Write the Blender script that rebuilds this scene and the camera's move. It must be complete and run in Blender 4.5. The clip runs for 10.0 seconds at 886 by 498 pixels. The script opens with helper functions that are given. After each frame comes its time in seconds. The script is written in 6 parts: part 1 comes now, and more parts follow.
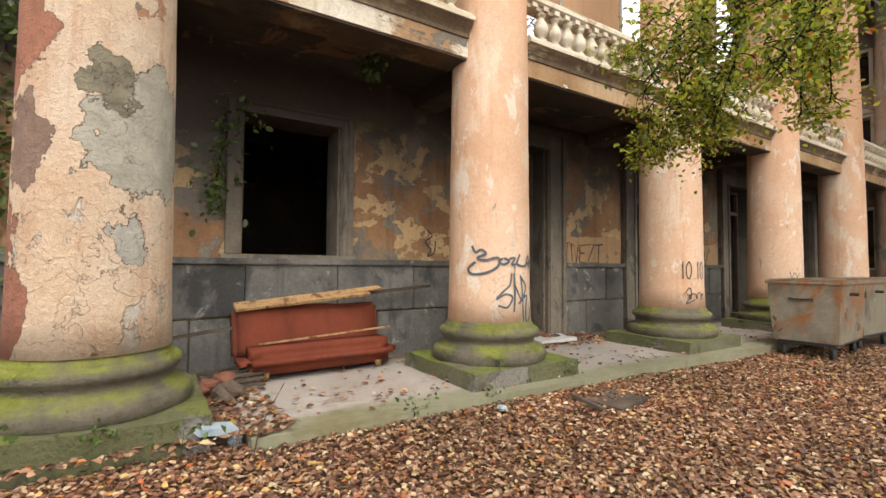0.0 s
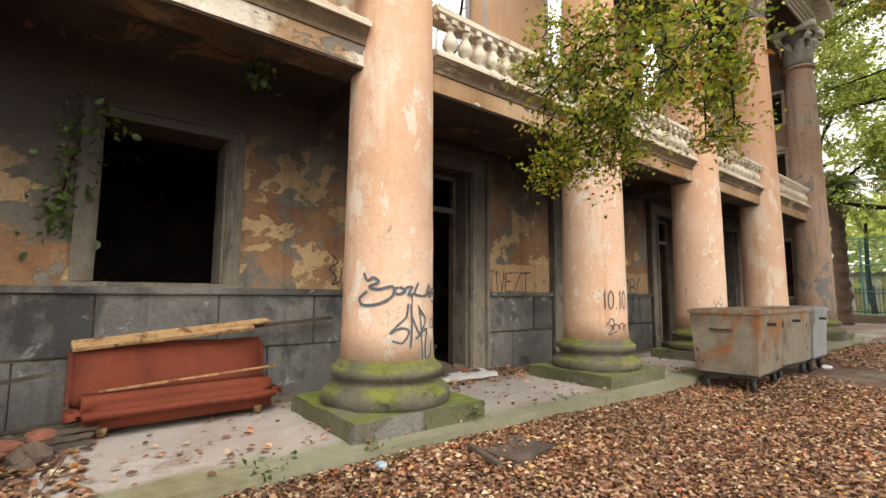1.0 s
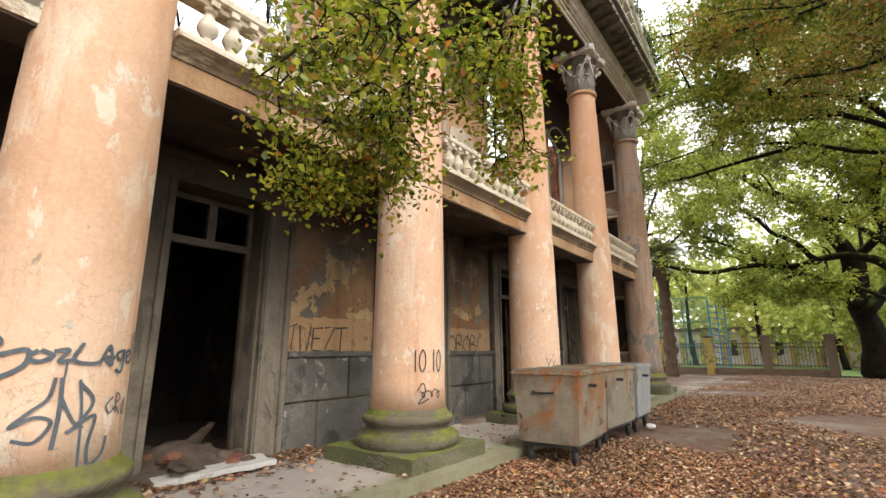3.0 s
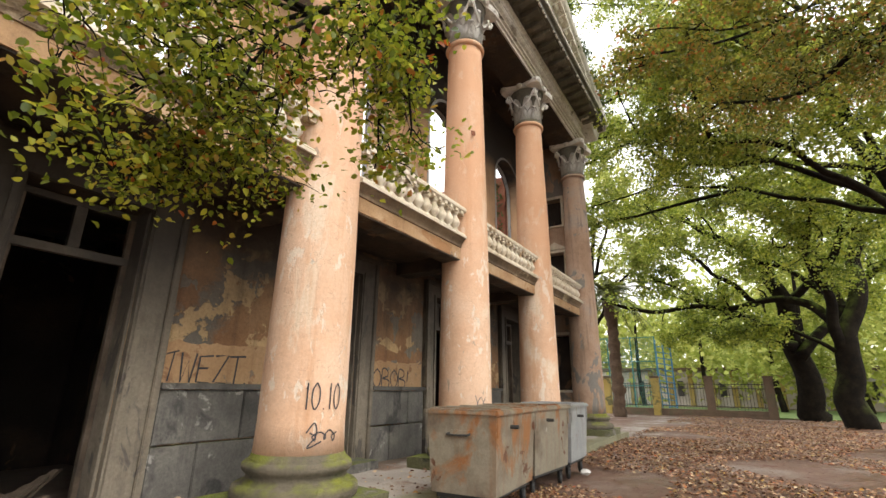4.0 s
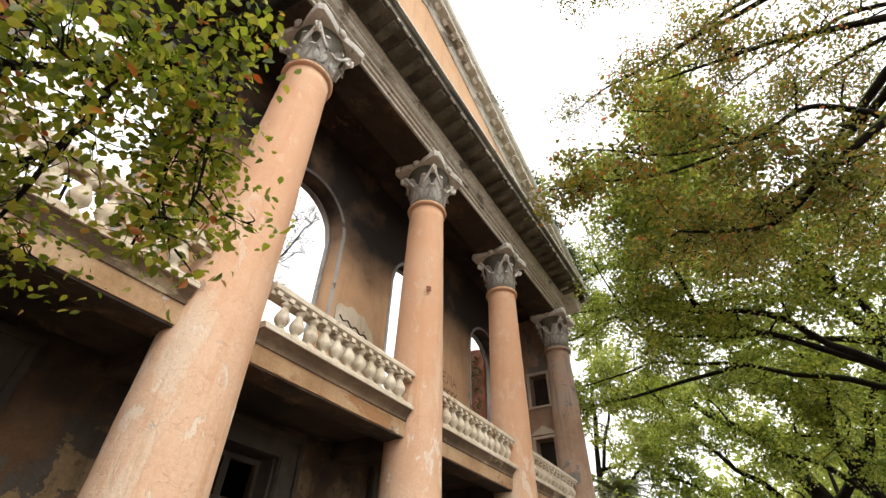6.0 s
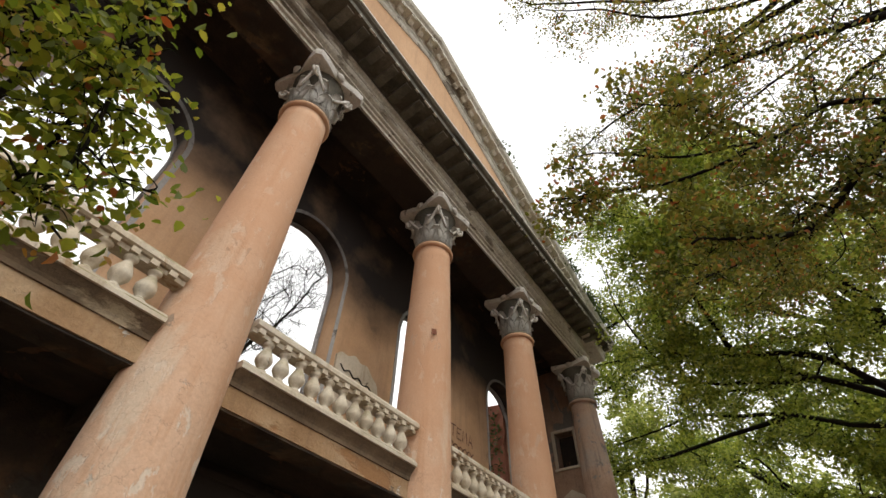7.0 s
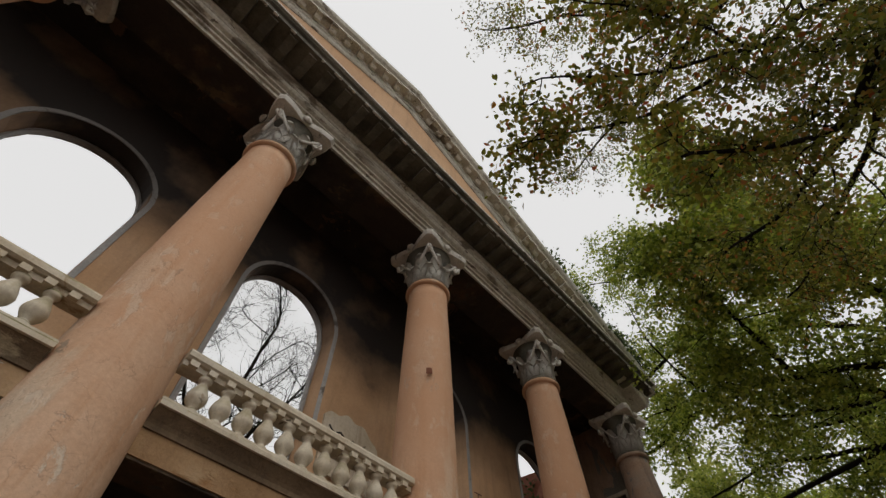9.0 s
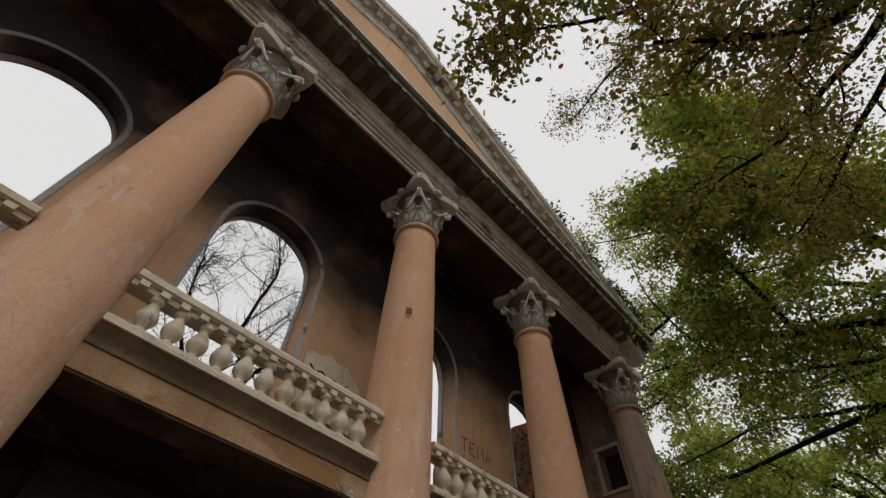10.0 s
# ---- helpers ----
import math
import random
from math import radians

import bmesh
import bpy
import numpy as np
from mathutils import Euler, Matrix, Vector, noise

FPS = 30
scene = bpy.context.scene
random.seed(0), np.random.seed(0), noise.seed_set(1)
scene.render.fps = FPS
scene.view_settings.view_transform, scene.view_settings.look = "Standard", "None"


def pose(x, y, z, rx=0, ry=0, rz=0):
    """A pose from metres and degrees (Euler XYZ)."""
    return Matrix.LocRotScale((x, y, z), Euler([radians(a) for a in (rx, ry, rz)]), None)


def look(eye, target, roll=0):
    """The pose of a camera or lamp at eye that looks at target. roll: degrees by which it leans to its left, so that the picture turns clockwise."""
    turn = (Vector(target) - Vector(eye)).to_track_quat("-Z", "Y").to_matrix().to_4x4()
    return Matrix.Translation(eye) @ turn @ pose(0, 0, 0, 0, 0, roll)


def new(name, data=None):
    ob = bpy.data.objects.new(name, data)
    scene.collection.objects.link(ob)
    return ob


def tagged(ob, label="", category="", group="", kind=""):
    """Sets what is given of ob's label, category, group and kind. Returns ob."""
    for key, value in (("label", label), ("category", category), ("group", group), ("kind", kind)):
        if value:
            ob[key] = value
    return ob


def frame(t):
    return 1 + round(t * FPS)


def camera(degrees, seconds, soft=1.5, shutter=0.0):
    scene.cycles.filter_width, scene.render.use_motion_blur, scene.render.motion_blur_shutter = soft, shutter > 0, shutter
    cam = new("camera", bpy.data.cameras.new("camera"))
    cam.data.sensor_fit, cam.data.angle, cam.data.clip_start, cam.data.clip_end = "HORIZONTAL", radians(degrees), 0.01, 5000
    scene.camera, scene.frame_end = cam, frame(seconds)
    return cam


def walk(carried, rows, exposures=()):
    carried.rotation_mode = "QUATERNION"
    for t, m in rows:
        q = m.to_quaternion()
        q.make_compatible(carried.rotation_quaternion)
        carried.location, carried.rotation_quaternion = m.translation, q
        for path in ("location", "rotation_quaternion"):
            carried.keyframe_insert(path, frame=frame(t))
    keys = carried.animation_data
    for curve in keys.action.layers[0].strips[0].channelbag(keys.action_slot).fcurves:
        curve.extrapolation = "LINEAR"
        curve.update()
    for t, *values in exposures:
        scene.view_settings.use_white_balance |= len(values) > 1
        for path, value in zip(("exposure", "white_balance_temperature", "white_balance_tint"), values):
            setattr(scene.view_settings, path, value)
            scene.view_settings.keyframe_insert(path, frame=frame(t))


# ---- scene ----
cam = camera(87.9, 10.0)
PATH = [
    (0, (0.086, -0.01, 1.439), (1.161, 1.675, 1.516), 0.4),
    (0.5, (0.518, -0.011, 1.459), (1.647, 1.634, 1.594), 0.4),
    (1, (0.959, 0.086, 1.465), (2.186, 1.653, 1.664), 0.4),
    (1.5, (1.375, 0.116, 1.453), (2.689, 1.593, 1.755), 0.6),
    (2, (1.8, 0.089, 1.511), (3.211, 1.457, 1.885), 0.6),
    (2.5, (2.236, 0.169, 1.529), (3.741, 1.422, 1.936), 0.6),
    (2.7, (2.399, 0.197, 1.539), (3.925, 1.421, 1.954), 0.1),
    (3.8, (3.392, 0.065, 1.508), (5.009, 1.115, 2.041), 1.0),
    (4, (3.575, 0.064, 1.514), (5.195, 1.084, 2.093), 0.8),
    (4.5, (3.99, 0.026, 1.519), (5.592, 0.969, 2.258), 0.9),
    (5, (4.398, -0.103, 1.584), (5.938, 0.777, 2.508), 1.1),
    (5.5, (4.805, -0.037, 1.624), (6.237, 0.812, 2.733), 1.2),
    (6, (5.157, -0.03, 1.662), (6.457, 0.804, 2.933), 1.6),
    (6.2, (5.287, -0.012, 1.667), (6.547, 0.807, 2.988), 1.8),
    (7.5, (6.221, 0.127, 1.729), (7.231, 0.935, 3.254), 2.0),
    (8, (6.616, 0.168, 1.714), (7.54, 0.954, 3.304), 2.1),
    (8.5, (6.944, 0.253, 1.714), (7.805, 1.008, 3.354), 1.5),
    (9, (7.261, 0.352, 1.737), (8.079, 1.068, 3.416), -1.5),
    (9.5, (7.624, 0.322, 1.729), (8.442, 1.067, 3.395), 0.9),
    (10, (7.942, 0.336, 1.733), (8.817, 1.177, 3.322), 1.5),
]
EXPOSURES = [(0, 1.0), (1.5, 1.05), (4.5, 1.1), (5.5, 1.05), (6.2, 0.75), (7.5, -0.15), (8.5, -0.57), (10, -0.68)]
walk(cam, [(t, look(eye, target, roll)) for t, eye, target, roll in PATH], EXPOSURES)

# ---- light: an overcast day ----
world = bpy.data.worlds.new("world")
scene.world = world
world.use_nodes = True
wn, wl = world.node_tree.nodes, world.node_tree.links
sky = wn.new("ShaderNodeTexSky")
sky.sky_type = "NISHITA"
sky.sun_disc = False
sky.sun_elevation, sky.sun_rotation = radians(55), radians(200)
sky.dust_density = 3.0
grey = wn.new("ShaderNodeHueSaturation")
grey.inputs["Saturation"].default_value = 0.12
cloud = wn.new("ShaderNodeMix")
cloud.data_type = "RGBA"
cloud.inputs["Factor"].default_value = 0.7
cloud.inputs["B"].default_value = (10.5, 10.4, 10.3, 1)
wl.new(sky.outputs["Color"], grey.inputs["Color"])
wl.new(grey.outputs["Color"], cloud.inputs["A"])
wl.new(cloud.outputs["Result"], wn["Background"].inputs["Color"])
wn["Background"].inputs["Strength"].default_value = 0.15
sun_data = bpy.data.lights.new("sun", "SUN")
sun_data.energy, sun_data.angle, sun_data.color = 0.8, radians(25), (1.0, 0.95, 0.88)
sun = new("sun", sun_data)
sun.matrix_world = look((0, -20, 30), (6, 0, 0))


# ---- materials ----
def shader(name, rough=0.85, metal=0.0):
    m = bpy.data.materials.new(name)
    m.use_nodes = True
    n, l = m.node_tree.nodes, m.node_tree.links
    b = n["Principled BSDF"]
    b.inputs["Roughness"].default_value, b.inputs["Metallic"].default_value = rough, metal
    return m, n, l, b


def rgb(c):
    return (*c, 1.0)


def coords(n, l, stretch=(1, 1, 1), local=False):
    mp = n.new("ShaderNodeMapping")
    mp.inputs["Scale"].default_value = stretch
    if local:
        tc = n.new("ShaderNodeTexCoord")
        l.new(tc.outputs["Object"], mp.inputs["Vector"])
    else:
        g = n.new("ShaderNodeNewGeometry")
        l.new(g.outputs["Position"], mp.inputs["Vector"])
    return mp.outputs["Vector"]


def noise_fac(n, l, scale, detail=6, rough=0.6, stretch=(1, 1, 1), distort=0.0, local=False):
    t = n.new("ShaderNodeTexNoise")
    t.inputs["Scale"].default_value, t.inputs["Detail"].default_value = scale, detail
    t.inputs["Roughness"].default_value, t.inputs["Distortion"].default_value = rough, distort
    l.new(coords(n, l, stretch, local), t.inputs["Vector"])
    return t.outputs["Fac"]


def ramp(n, l, fac, stops):
    r = n.new("ShaderNodeValToRGB")
    e = r.color_ramp.elements
    while len(e) < len(stops):
        e.new(0.5)
    for k, (p, c) in enumerate(stops):
        e[k].position, e[k].color = p, rgb(c)
    l.new(fac, r.inputs["Fac"])
    return r.outputs["Color"]


def mask(n, l, fac, lo, hi):
    r = n.new("ShaderNodeMapRange")
    r.inputs["From Min"].default_value, r.inputs["From Max"].default_value = lo, hi
    l.new(fac, r.inputs["Value"])
    return r.outputs["Result"]


def blend(n, l, fac, a, b, mode="MIX"):
    x = n.new("ShaderNodeMix")
    x.data_type, x.blend_type = "RGBA", mode
    for sock, v in ((x.inputs["Factor"], fac), (x.inputs["A"], a), (x.inputs["B"], b)):
        if isinstance(v, (int, float)):
            sock.default_value = v
        elif isinstance(v, tuple):
            sock.default_value = rgb(v)
        else:
            l.new(v, sock)
    return x.outputs["Result"]


def maths(n, l, op, a, b):
    x = n.new("ShaderNodeMath")
    x.operation = op
    for k, v in enumerate((a, b)):
        if isinstance(v, (int, float)):
            x.inputs[k].default_value = v
        else:
            l.new(v, x.inputs[k])
    return x.outputs[0]


def height_fac(n, l, lo, hi):
    g = n.new("ShaderNodeNewGeometry")
    sep = n.new("ShaderNodeSeparateXYZ")
    l.new(g.outputs["Position"], sep.inputs["Vector"])
    return mask(n, l, sep.outputs["Z"], lo, hi)


def up_fac(n, l, lo, hi):
    g = n.new("ShaderNodeNewGeometry")
    sep = n.new("ShaderNodeSeparateXYZ")
    l.new(g.outputs["Normal"], sep.inputs["Vector"])
    return mask(n, l, sep.outputs["Z"], lo, hi)


def surface(name, tones, scale=1.2, rough=0.9, grain=30.0, grain_amount=0.35, layers=(), streak=None, moss=None, bump=0.4, metal=0.0, vary=0.0, bump_dist=0.01, cracks=0.0):
    """tones: 2 or 3 colours over a broad noise. layers: (scale, lo, hi, colour, distortion, stretch) patches with their own outline.
    streak: (colour, amount). moss: (colour, lo, hi) on faces that look up."""
    m, n, l, b = shader(name, rough, metal)
    base = noise_fac(n, l, scale, 5, 0.6)
    k = len(tones) - 1
    col = ramp(n, l, base, [(0.3 + 0.4 * i / k, c) for i, c in enumerate(tones)])
    relief = noise_fac(n, l, grain, 8, 0.7)
    for sc, lo, hi, colour, distort, stretch in layers:
        f = mask(n, l, noise_fac(n, l, sc, 8, 0.62, stretch, distort), lo, hi)
        col = blend(n, l, f, col, colour)
        relief = maths(n, l, "SUBTRACT", relief, maths(n, l, "MULTIPLY", f, 0.9))
    if streak:
        f = mask(n, l, noise_fac(n, l, 2.2, 6, 0.65, (2.6, 2.6, 0.22)), 0.52, 0.72)
        col = blend(n, l, maths(n, l, "MULTIPLY", f, streak[1]), col, streak[0])
    g = ramp(n, l, noise_fac(n, l, grain, 8, 0.75), [(0.25, (1 - grain_amount,) * 3), (0.75, (1 + 0.3 * grain_amount,) * 3)])
    col = blend(n, l, 1.0, col, g, "MULTIPLY")
    if cracks:
        vo = n.new("ShaderNodeTexVoronoi")
        vo.feature = "DISTANCE_TO_EDGE"
        vo.inputs["Scale"].default_value = 2.3
        warp = n.new("ShaderNodeVectorMath")
        wob = n.new("ShaderNodeTexNoise")
        wob.inputs["Scale"].default_value, wob.inputs["Detail"].default_value = 3.0, 5
        pos = coords(n, l)
        l.new(pos, wob.inputs["Vector"])
        l.new(pos, warp.inputs[0])
        l.new(wob.outputs["Color"], warp.inputs[1])
        l.new(warp.outputs[0], vo.inputs["Vector"])
        line = mask(n, l, vo.outputs["Distance"], 0.012, 0.003)
        some = mask(n, l, noise_fac(n, l, 0.9, 4), 0.46, 0.58)
        f = maths(n, l, "MULTIPLY", maths(n, l, "MULTIPLY", line, some), cracks)
        col = blend(n, l, f, col, (0.10, 0.07, 0.05))
        relief = maths(n, l, "SUBTRACT", relief, f)
    if moss:
        f = maths(n, l, "MULTIPLY", up_fac(n, l, 0.1, 0.6), mask(n, l, noise_fac(n, l, 2.0, 6, 0.6), moss[1], moss[2]))
        tint = ramp(n, l, noise_fac(n, l, 9.0, 6, 0.7), [(0.3, tuple(0.5 * c for c in moss[0])), (0.7, moss[0])])
        col = blend(n, l, f, col, tint)
    if vary:
        oi = n.new("ShaderNodeObjectInfo")
        v = ramp(n, l, oi.outputs["Random"], [(0.0, (1 - vary,) * 3), (1.0, (1 + vary * 0.4,) * 3)])
        col = blend(n, l, 1.0, col, v, "MULTIPLY")
    l.new(col, b.inputs["Base Color"])
    bp = n.new("ShaderNodeBump")
    bp.inputs["Strength"].default_value, bp.inputs["Distance"].default_value = bump, bump_dist
    l.new(relief, bp.inputs["Height"])
    l.new(bp.outputs["Normal"], b.inputs["Normal"])
    return m


ONE = (1, 1, 1)
PEACH = surface("peach_plaster", [(0.56, 0.335, 0.20), (0.64, 0.41, 0.265), (0.68, 0.475, 0.33)], 0.9, 0.9, 26, 0.22,
    [(1.5, 0.55, 0.62, (0.68, 0.53, 0.385), 0.3, (1, 1, 0.5)), (4.5, 0.58, 0.62, (0.70, 0.58, 0.45), 0.3, (1, 1, 0.5)), (3.2, 0.66, 0.69, (0.50, 0.46, 0.38), 0.4, (1, 1, 0.6)), (5.5, 0.665, 0.70, (0.34, 0.28, 0.21), 0.5, (1, 1, 0.45))],
    ((0.50, 0.25, 0.11), 0.65), None, 0.5, cracks=0.3)
OLD_PEACH = surface("flaking_peach_plaster", [(0.52, 0.33, 0.20), (0.60, 0.44, 0.30), (0.64, 0.52, 0.39)], 1.1, 0.92, 26, 0.3,
    [(1.2, 0.60, 0.615, (0.56, 0.50, 0.41), 0.4, (1, 1, 0.7)), (3.0, 0.655, 0.665, (0.40, 0.21, 0.12), 0.5, ONE), (6.0, 0.68, 0.70, (0.24, 0.20, 0.15), 0.3, ONE)],
    ((0.42, 0.20, 0.10), 0.6), None, 0.9, bump_dist=0.03, cracks=0.45)


def add_patch(m, centre, radii, colour, dark=0.6, ragged=0.9, scale=2.6):
    """A spot where the plaster has come away, with a ragged outline, a dark broken rim and rough ground."""
    n, l = m.node_tree.nodes, m.node_tree.links
    b = n["Principled BSDF"]
    old = b.inputs["Base Color"].links[0].from_socket
    g = n.new("ShaderNodeNewGeometry")
    sub, div, length = n.new("ShaderNodeVectorMath"), n.new("ShaderNodeVectorMath"), n.new("ShaderNodeVectorMath")
    sub.operation, div.operation, length.operation = "SUBTRACT", "DIVIDE", "LENGTH"
    l.new(g.outputs["Position"], sub.inputs[0])
    sub.inputs[1].default_value = centre
    l.new(sub.outputs[0], div.inputs[0])
    div.inputs[1].default_value = radii
    l.new(div.outputs[0], length.inputs[0])
    d = maths(n, l, "ADD", length.outputs["Value"], maths(n, l, "MULTIPLY", maths(n, l, "SUBTRACT", noise_fac(n, l, scale, 7, 0.6), 0.5), 2 * ragged))
    rim = mask(n, l, d, 1.035, 1.01)
    inside = mask(n, l, d, 1.0, 0.975)
    tint = ramp(n, l, noise_fac(n, l, 7.0, 8, 0.7), [(0.3, tuple(dark * c for c in colour)), (0.7, colour)])
    col = blend(n, l, rim, old, (0.10, 0.075, 0.055))
    l.new(blend(n, l, inside, col, tint), b.inputs["Base Color"])
    bump = [q for q in n if q.type == "BUMP"][0]
    high = bump.inputs["Height"].links[0].from_socket
    l.new(maths(n, l, "SUBTRACT", high, maths(n, l, "MULTIPLY", rim, 1.2)), bump.inputs["Height"])


add_patch(OLD_PEACH, (0.02, 4.10, 2.42), (0.36, 0.5, 0.50), (0.43, 0.395, 0.31), 0.62, 1.25, 3.4)
add_patch(OLD_PEACH, (-0.18, 4.05, 2.78), (0.17, 0.5, 0.20), (0.26, 0.225, 0.15), 0.4, 1.3, 5.0)
add_patch(OLD_PEACH, (-0.78, 4.30, 3.15), (0.28, 0.5, 0.50), (0.36, 0.15, 0.085), 0.6, 1.2, 3.2)
add_patch(OLD_PEACH, (-0.66, 4.20, 2.25), (0.13, 0.5, 0.32), (0.27, 0.17, 0.12), 0.5, 1.5, 4.0)
add_patch(OLD_PEACH, (-0.05, 4.05, 1.62), (0.14, 0.4, 0.15), (0.42, 0.39, 0.33), 0.7, 1.3, 5.0)
add_patch(OLD_PEACH, (-0.78, 4.30, 1.2), (0.12, 0.4, 0.7), (0.33, 0.13, 0.075), 0.6, 1.5, 3.0)
PIER = surface("weathered_brown_plaster", [(0.30, 0.19, 0.12), (0.42, 0.28, 0.19), (0.36, 0.31, 0.26)], 0.8, 0.92, 24, 0.35,
    [(1.0, 0.56, 0.58, (0.22, 0.20, 0.17), 0.9, (1, 1, 0.7))], ((0.14, 0.10, 0.07), 0.6), None, 0.7)
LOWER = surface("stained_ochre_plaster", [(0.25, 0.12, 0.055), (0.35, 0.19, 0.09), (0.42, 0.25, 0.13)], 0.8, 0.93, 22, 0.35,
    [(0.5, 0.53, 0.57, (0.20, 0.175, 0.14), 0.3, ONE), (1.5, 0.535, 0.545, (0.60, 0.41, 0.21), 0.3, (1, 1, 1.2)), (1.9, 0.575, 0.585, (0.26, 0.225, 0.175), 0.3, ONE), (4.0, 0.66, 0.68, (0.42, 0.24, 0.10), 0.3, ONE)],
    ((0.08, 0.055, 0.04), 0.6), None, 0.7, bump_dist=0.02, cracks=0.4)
UPPER = surface("faded_peach_wall", [(0.50, 0.30, 0.16), (0.58, 0.36, 0.20), (0.60, 0.39, 0.235)], 0.7, 0.93, 22, 0.2,
    [(0.5, 0.60, 0.72, (0.10, 0.075, 0.055), 0.3, ONE)], ((0.28, 0.17, 0.09), 0.35), None, 0.3)
TYMPANUM = surface("faded_peach_tympanum", [(0.50, 0.30, 0.16), (0.58, 0.36, 0.20), (0.60, 0.39, 0.235)], 0.7, 0.93, 22, 0.2,
    [(0.5, 0.60, 0.72, (0.10, 0.075, 0.055), 0.3, ONE)], ((0.28, 0.17, 0.09), 0.35), None, 0.3)


def add_height_tone(m, lo, hi, colour, amount=1.0, scale=0.7, ragged=1.6):
    """Blends colour in towards hi with a ragged lower edge: fire soot, deeper orange, or soot with portico shade put
    into the colour.
    """
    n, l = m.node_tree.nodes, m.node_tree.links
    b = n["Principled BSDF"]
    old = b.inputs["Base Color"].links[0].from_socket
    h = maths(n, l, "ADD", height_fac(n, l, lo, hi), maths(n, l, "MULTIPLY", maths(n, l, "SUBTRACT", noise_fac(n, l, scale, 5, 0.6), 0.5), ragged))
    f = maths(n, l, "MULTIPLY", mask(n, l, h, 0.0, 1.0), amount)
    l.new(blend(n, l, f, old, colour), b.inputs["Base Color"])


# Shafts blend to a deeper orange between about 3.4 and 6 m.
add_height_tone(PEACH, 3.4, 6.0, (0.55, 0.30, 0.165), 0.72, 1.6, 1.4)
# Fire soot over the arches.
add_height_tone(UPPER, 7.3, 9.1, (0.022, 0.017, 0.014), 1.0, 0.5, 1.5)
# Near black higher up: soot and portico shade both put into this colour.
add_height_tone(LOWER, 2.0, 3.6, (0.026, 0.019, 0.014), 0.97)
# Near black: soot on the upper ceiling, interior shade painted into rooms and windows.
DARK_PLASTER = surface("near_black_plaster", [(0.018, 0.014, 0.011), (0.038, 0.028, 0.021), (0.085, 0.055, 0.036)], 0.9, 0.95, 18, 0.4,
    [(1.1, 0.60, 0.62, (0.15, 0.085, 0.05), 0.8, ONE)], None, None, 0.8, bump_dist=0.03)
STONE = surface("grey_limestone", [(0.10, 0.094, 0.083), (0.165, 0.153, 0.133), (0.23, 0.213, 0.182)], 1.4, 0.9, 28, 0.45,
    [(1.4, 0.54, 0.62, (0.075, 0.072, 0.066), 0.4, (1, 1, 0.8)), (3.2, 0.62, 0.67, (0.36, 0.345, 0.31), 0.4, ONE)], ((0.06, 0.056, 0.05), 0.7), ((0.16, 0.18, 0.03), 0.35, 0.6), 0.5, vary=0.25)
FRAME = surface("grey_painted_stone", [(0.17, 0.145, 0.105), (0.25, 0.21, 0.155), (0.14, 0.115, 0.085)], 1.6, 0.9, 30, 0.4,
    [(2.4, 0.58, 0.62, (0.12, 0.105, 0.085), 0.7, (1, 1, 0.5))], ((0.08, 0.065, 0.05), 0.6), None, 0.5)
# Surrounds darken upward: soot plus the portico's shade, painted in.
add_height_tone(FRAME, 1.5, 3.3, (0.028, 0.023, 0.018), 0.93)
BASE_STONE = surface("mossy_base_stone", [(0.09, 0.08, 0.055), (0.17, 0.14, 0.095), (0.08, 0.07, 0.05)], 1.5, 0.92, 26, 0.45,
    [(2.0, 0.54, 0.64, (0.11, 0.12, 0.03), 0.4, ONE), (4.0, 0.62, 0.68, (0.07, 0.06, 0.045), 0.4, ONE)], ((0.10, 0.09, 0.06), 0.5), ((0.24, 0.25, 0.03), 0.40, 0.58), 1.0, bump_dist=0.03)
CREAM = surface("cream_stucco", [(0.52, 0.43, 0.30), (0.62, 0.54, 0.41), (0.66, 0.60, 0.49)], 1.3, 0.9, 26, 0.25,
    [(2.6, 0.60, 0.66, (0.36, 0.24, 0.13), 0.6, (1, 1, 0.6)), (5.0, 0.66, 0.70, (0.20, 0.16, 0.11), 0.6, ONE)], ((0.28, 0.17, 0.08), 0.5),
    ((0.22, 0.19, 0.06), 0.45, 0.65), 0.5)
CORNICE = surface("greyed_stucco_cornice", [(0.56, 0.525, 0.43), (0.68, 0.645, 0.55), (0.76, 0.725, 0.63)], 1.6, 0.9, 22, 0.5,
    [(1.6, 0.60, 0.64, (0.26, 0.23, 0.18), 0.4, (0.4, 1, 1)), (5.0, 0.62, 0.66, (0.20, 0.17, 0.13), 0.4, (0.5, 1, 1))], ((0.26, 0.22, 0.16), 0.6), ((0.14, 0.16, 0.04), 0.35, 0.6), 0.5)
# Darker stucco for cornice and brackets; paints hollow shade on the capital bells.
CORNICE_DARK = surface("darkened_stucco", [(0.07, 0.065, 0.05), (0.13, 0.12, 0.09), (0.22, 0.20, 0.155)], 1.4, 0.92, 26, 0.4,
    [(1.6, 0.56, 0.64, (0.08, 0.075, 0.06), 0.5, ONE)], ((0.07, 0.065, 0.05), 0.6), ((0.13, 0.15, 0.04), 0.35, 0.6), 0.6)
TRIM = surface("blue_grey_trim", [(0.33, 0.325, 0.31), (0.43, 0.42, 0.40), (0.49, 0.48, 0.46)], 1.4, 0.9, 28, 0.3,
    [(1.8, 0.58, 0.64, (0.16, 0.14, 0.12), 0.4, ONE)], ((0.12, 0.10, 0.08), 0.6), None, 0.5)
# Fire soot on the arch tops.
add_height_tone(TRIM, 7.6, 10.0, (0.05, 0.042, 0.036), 0.85)
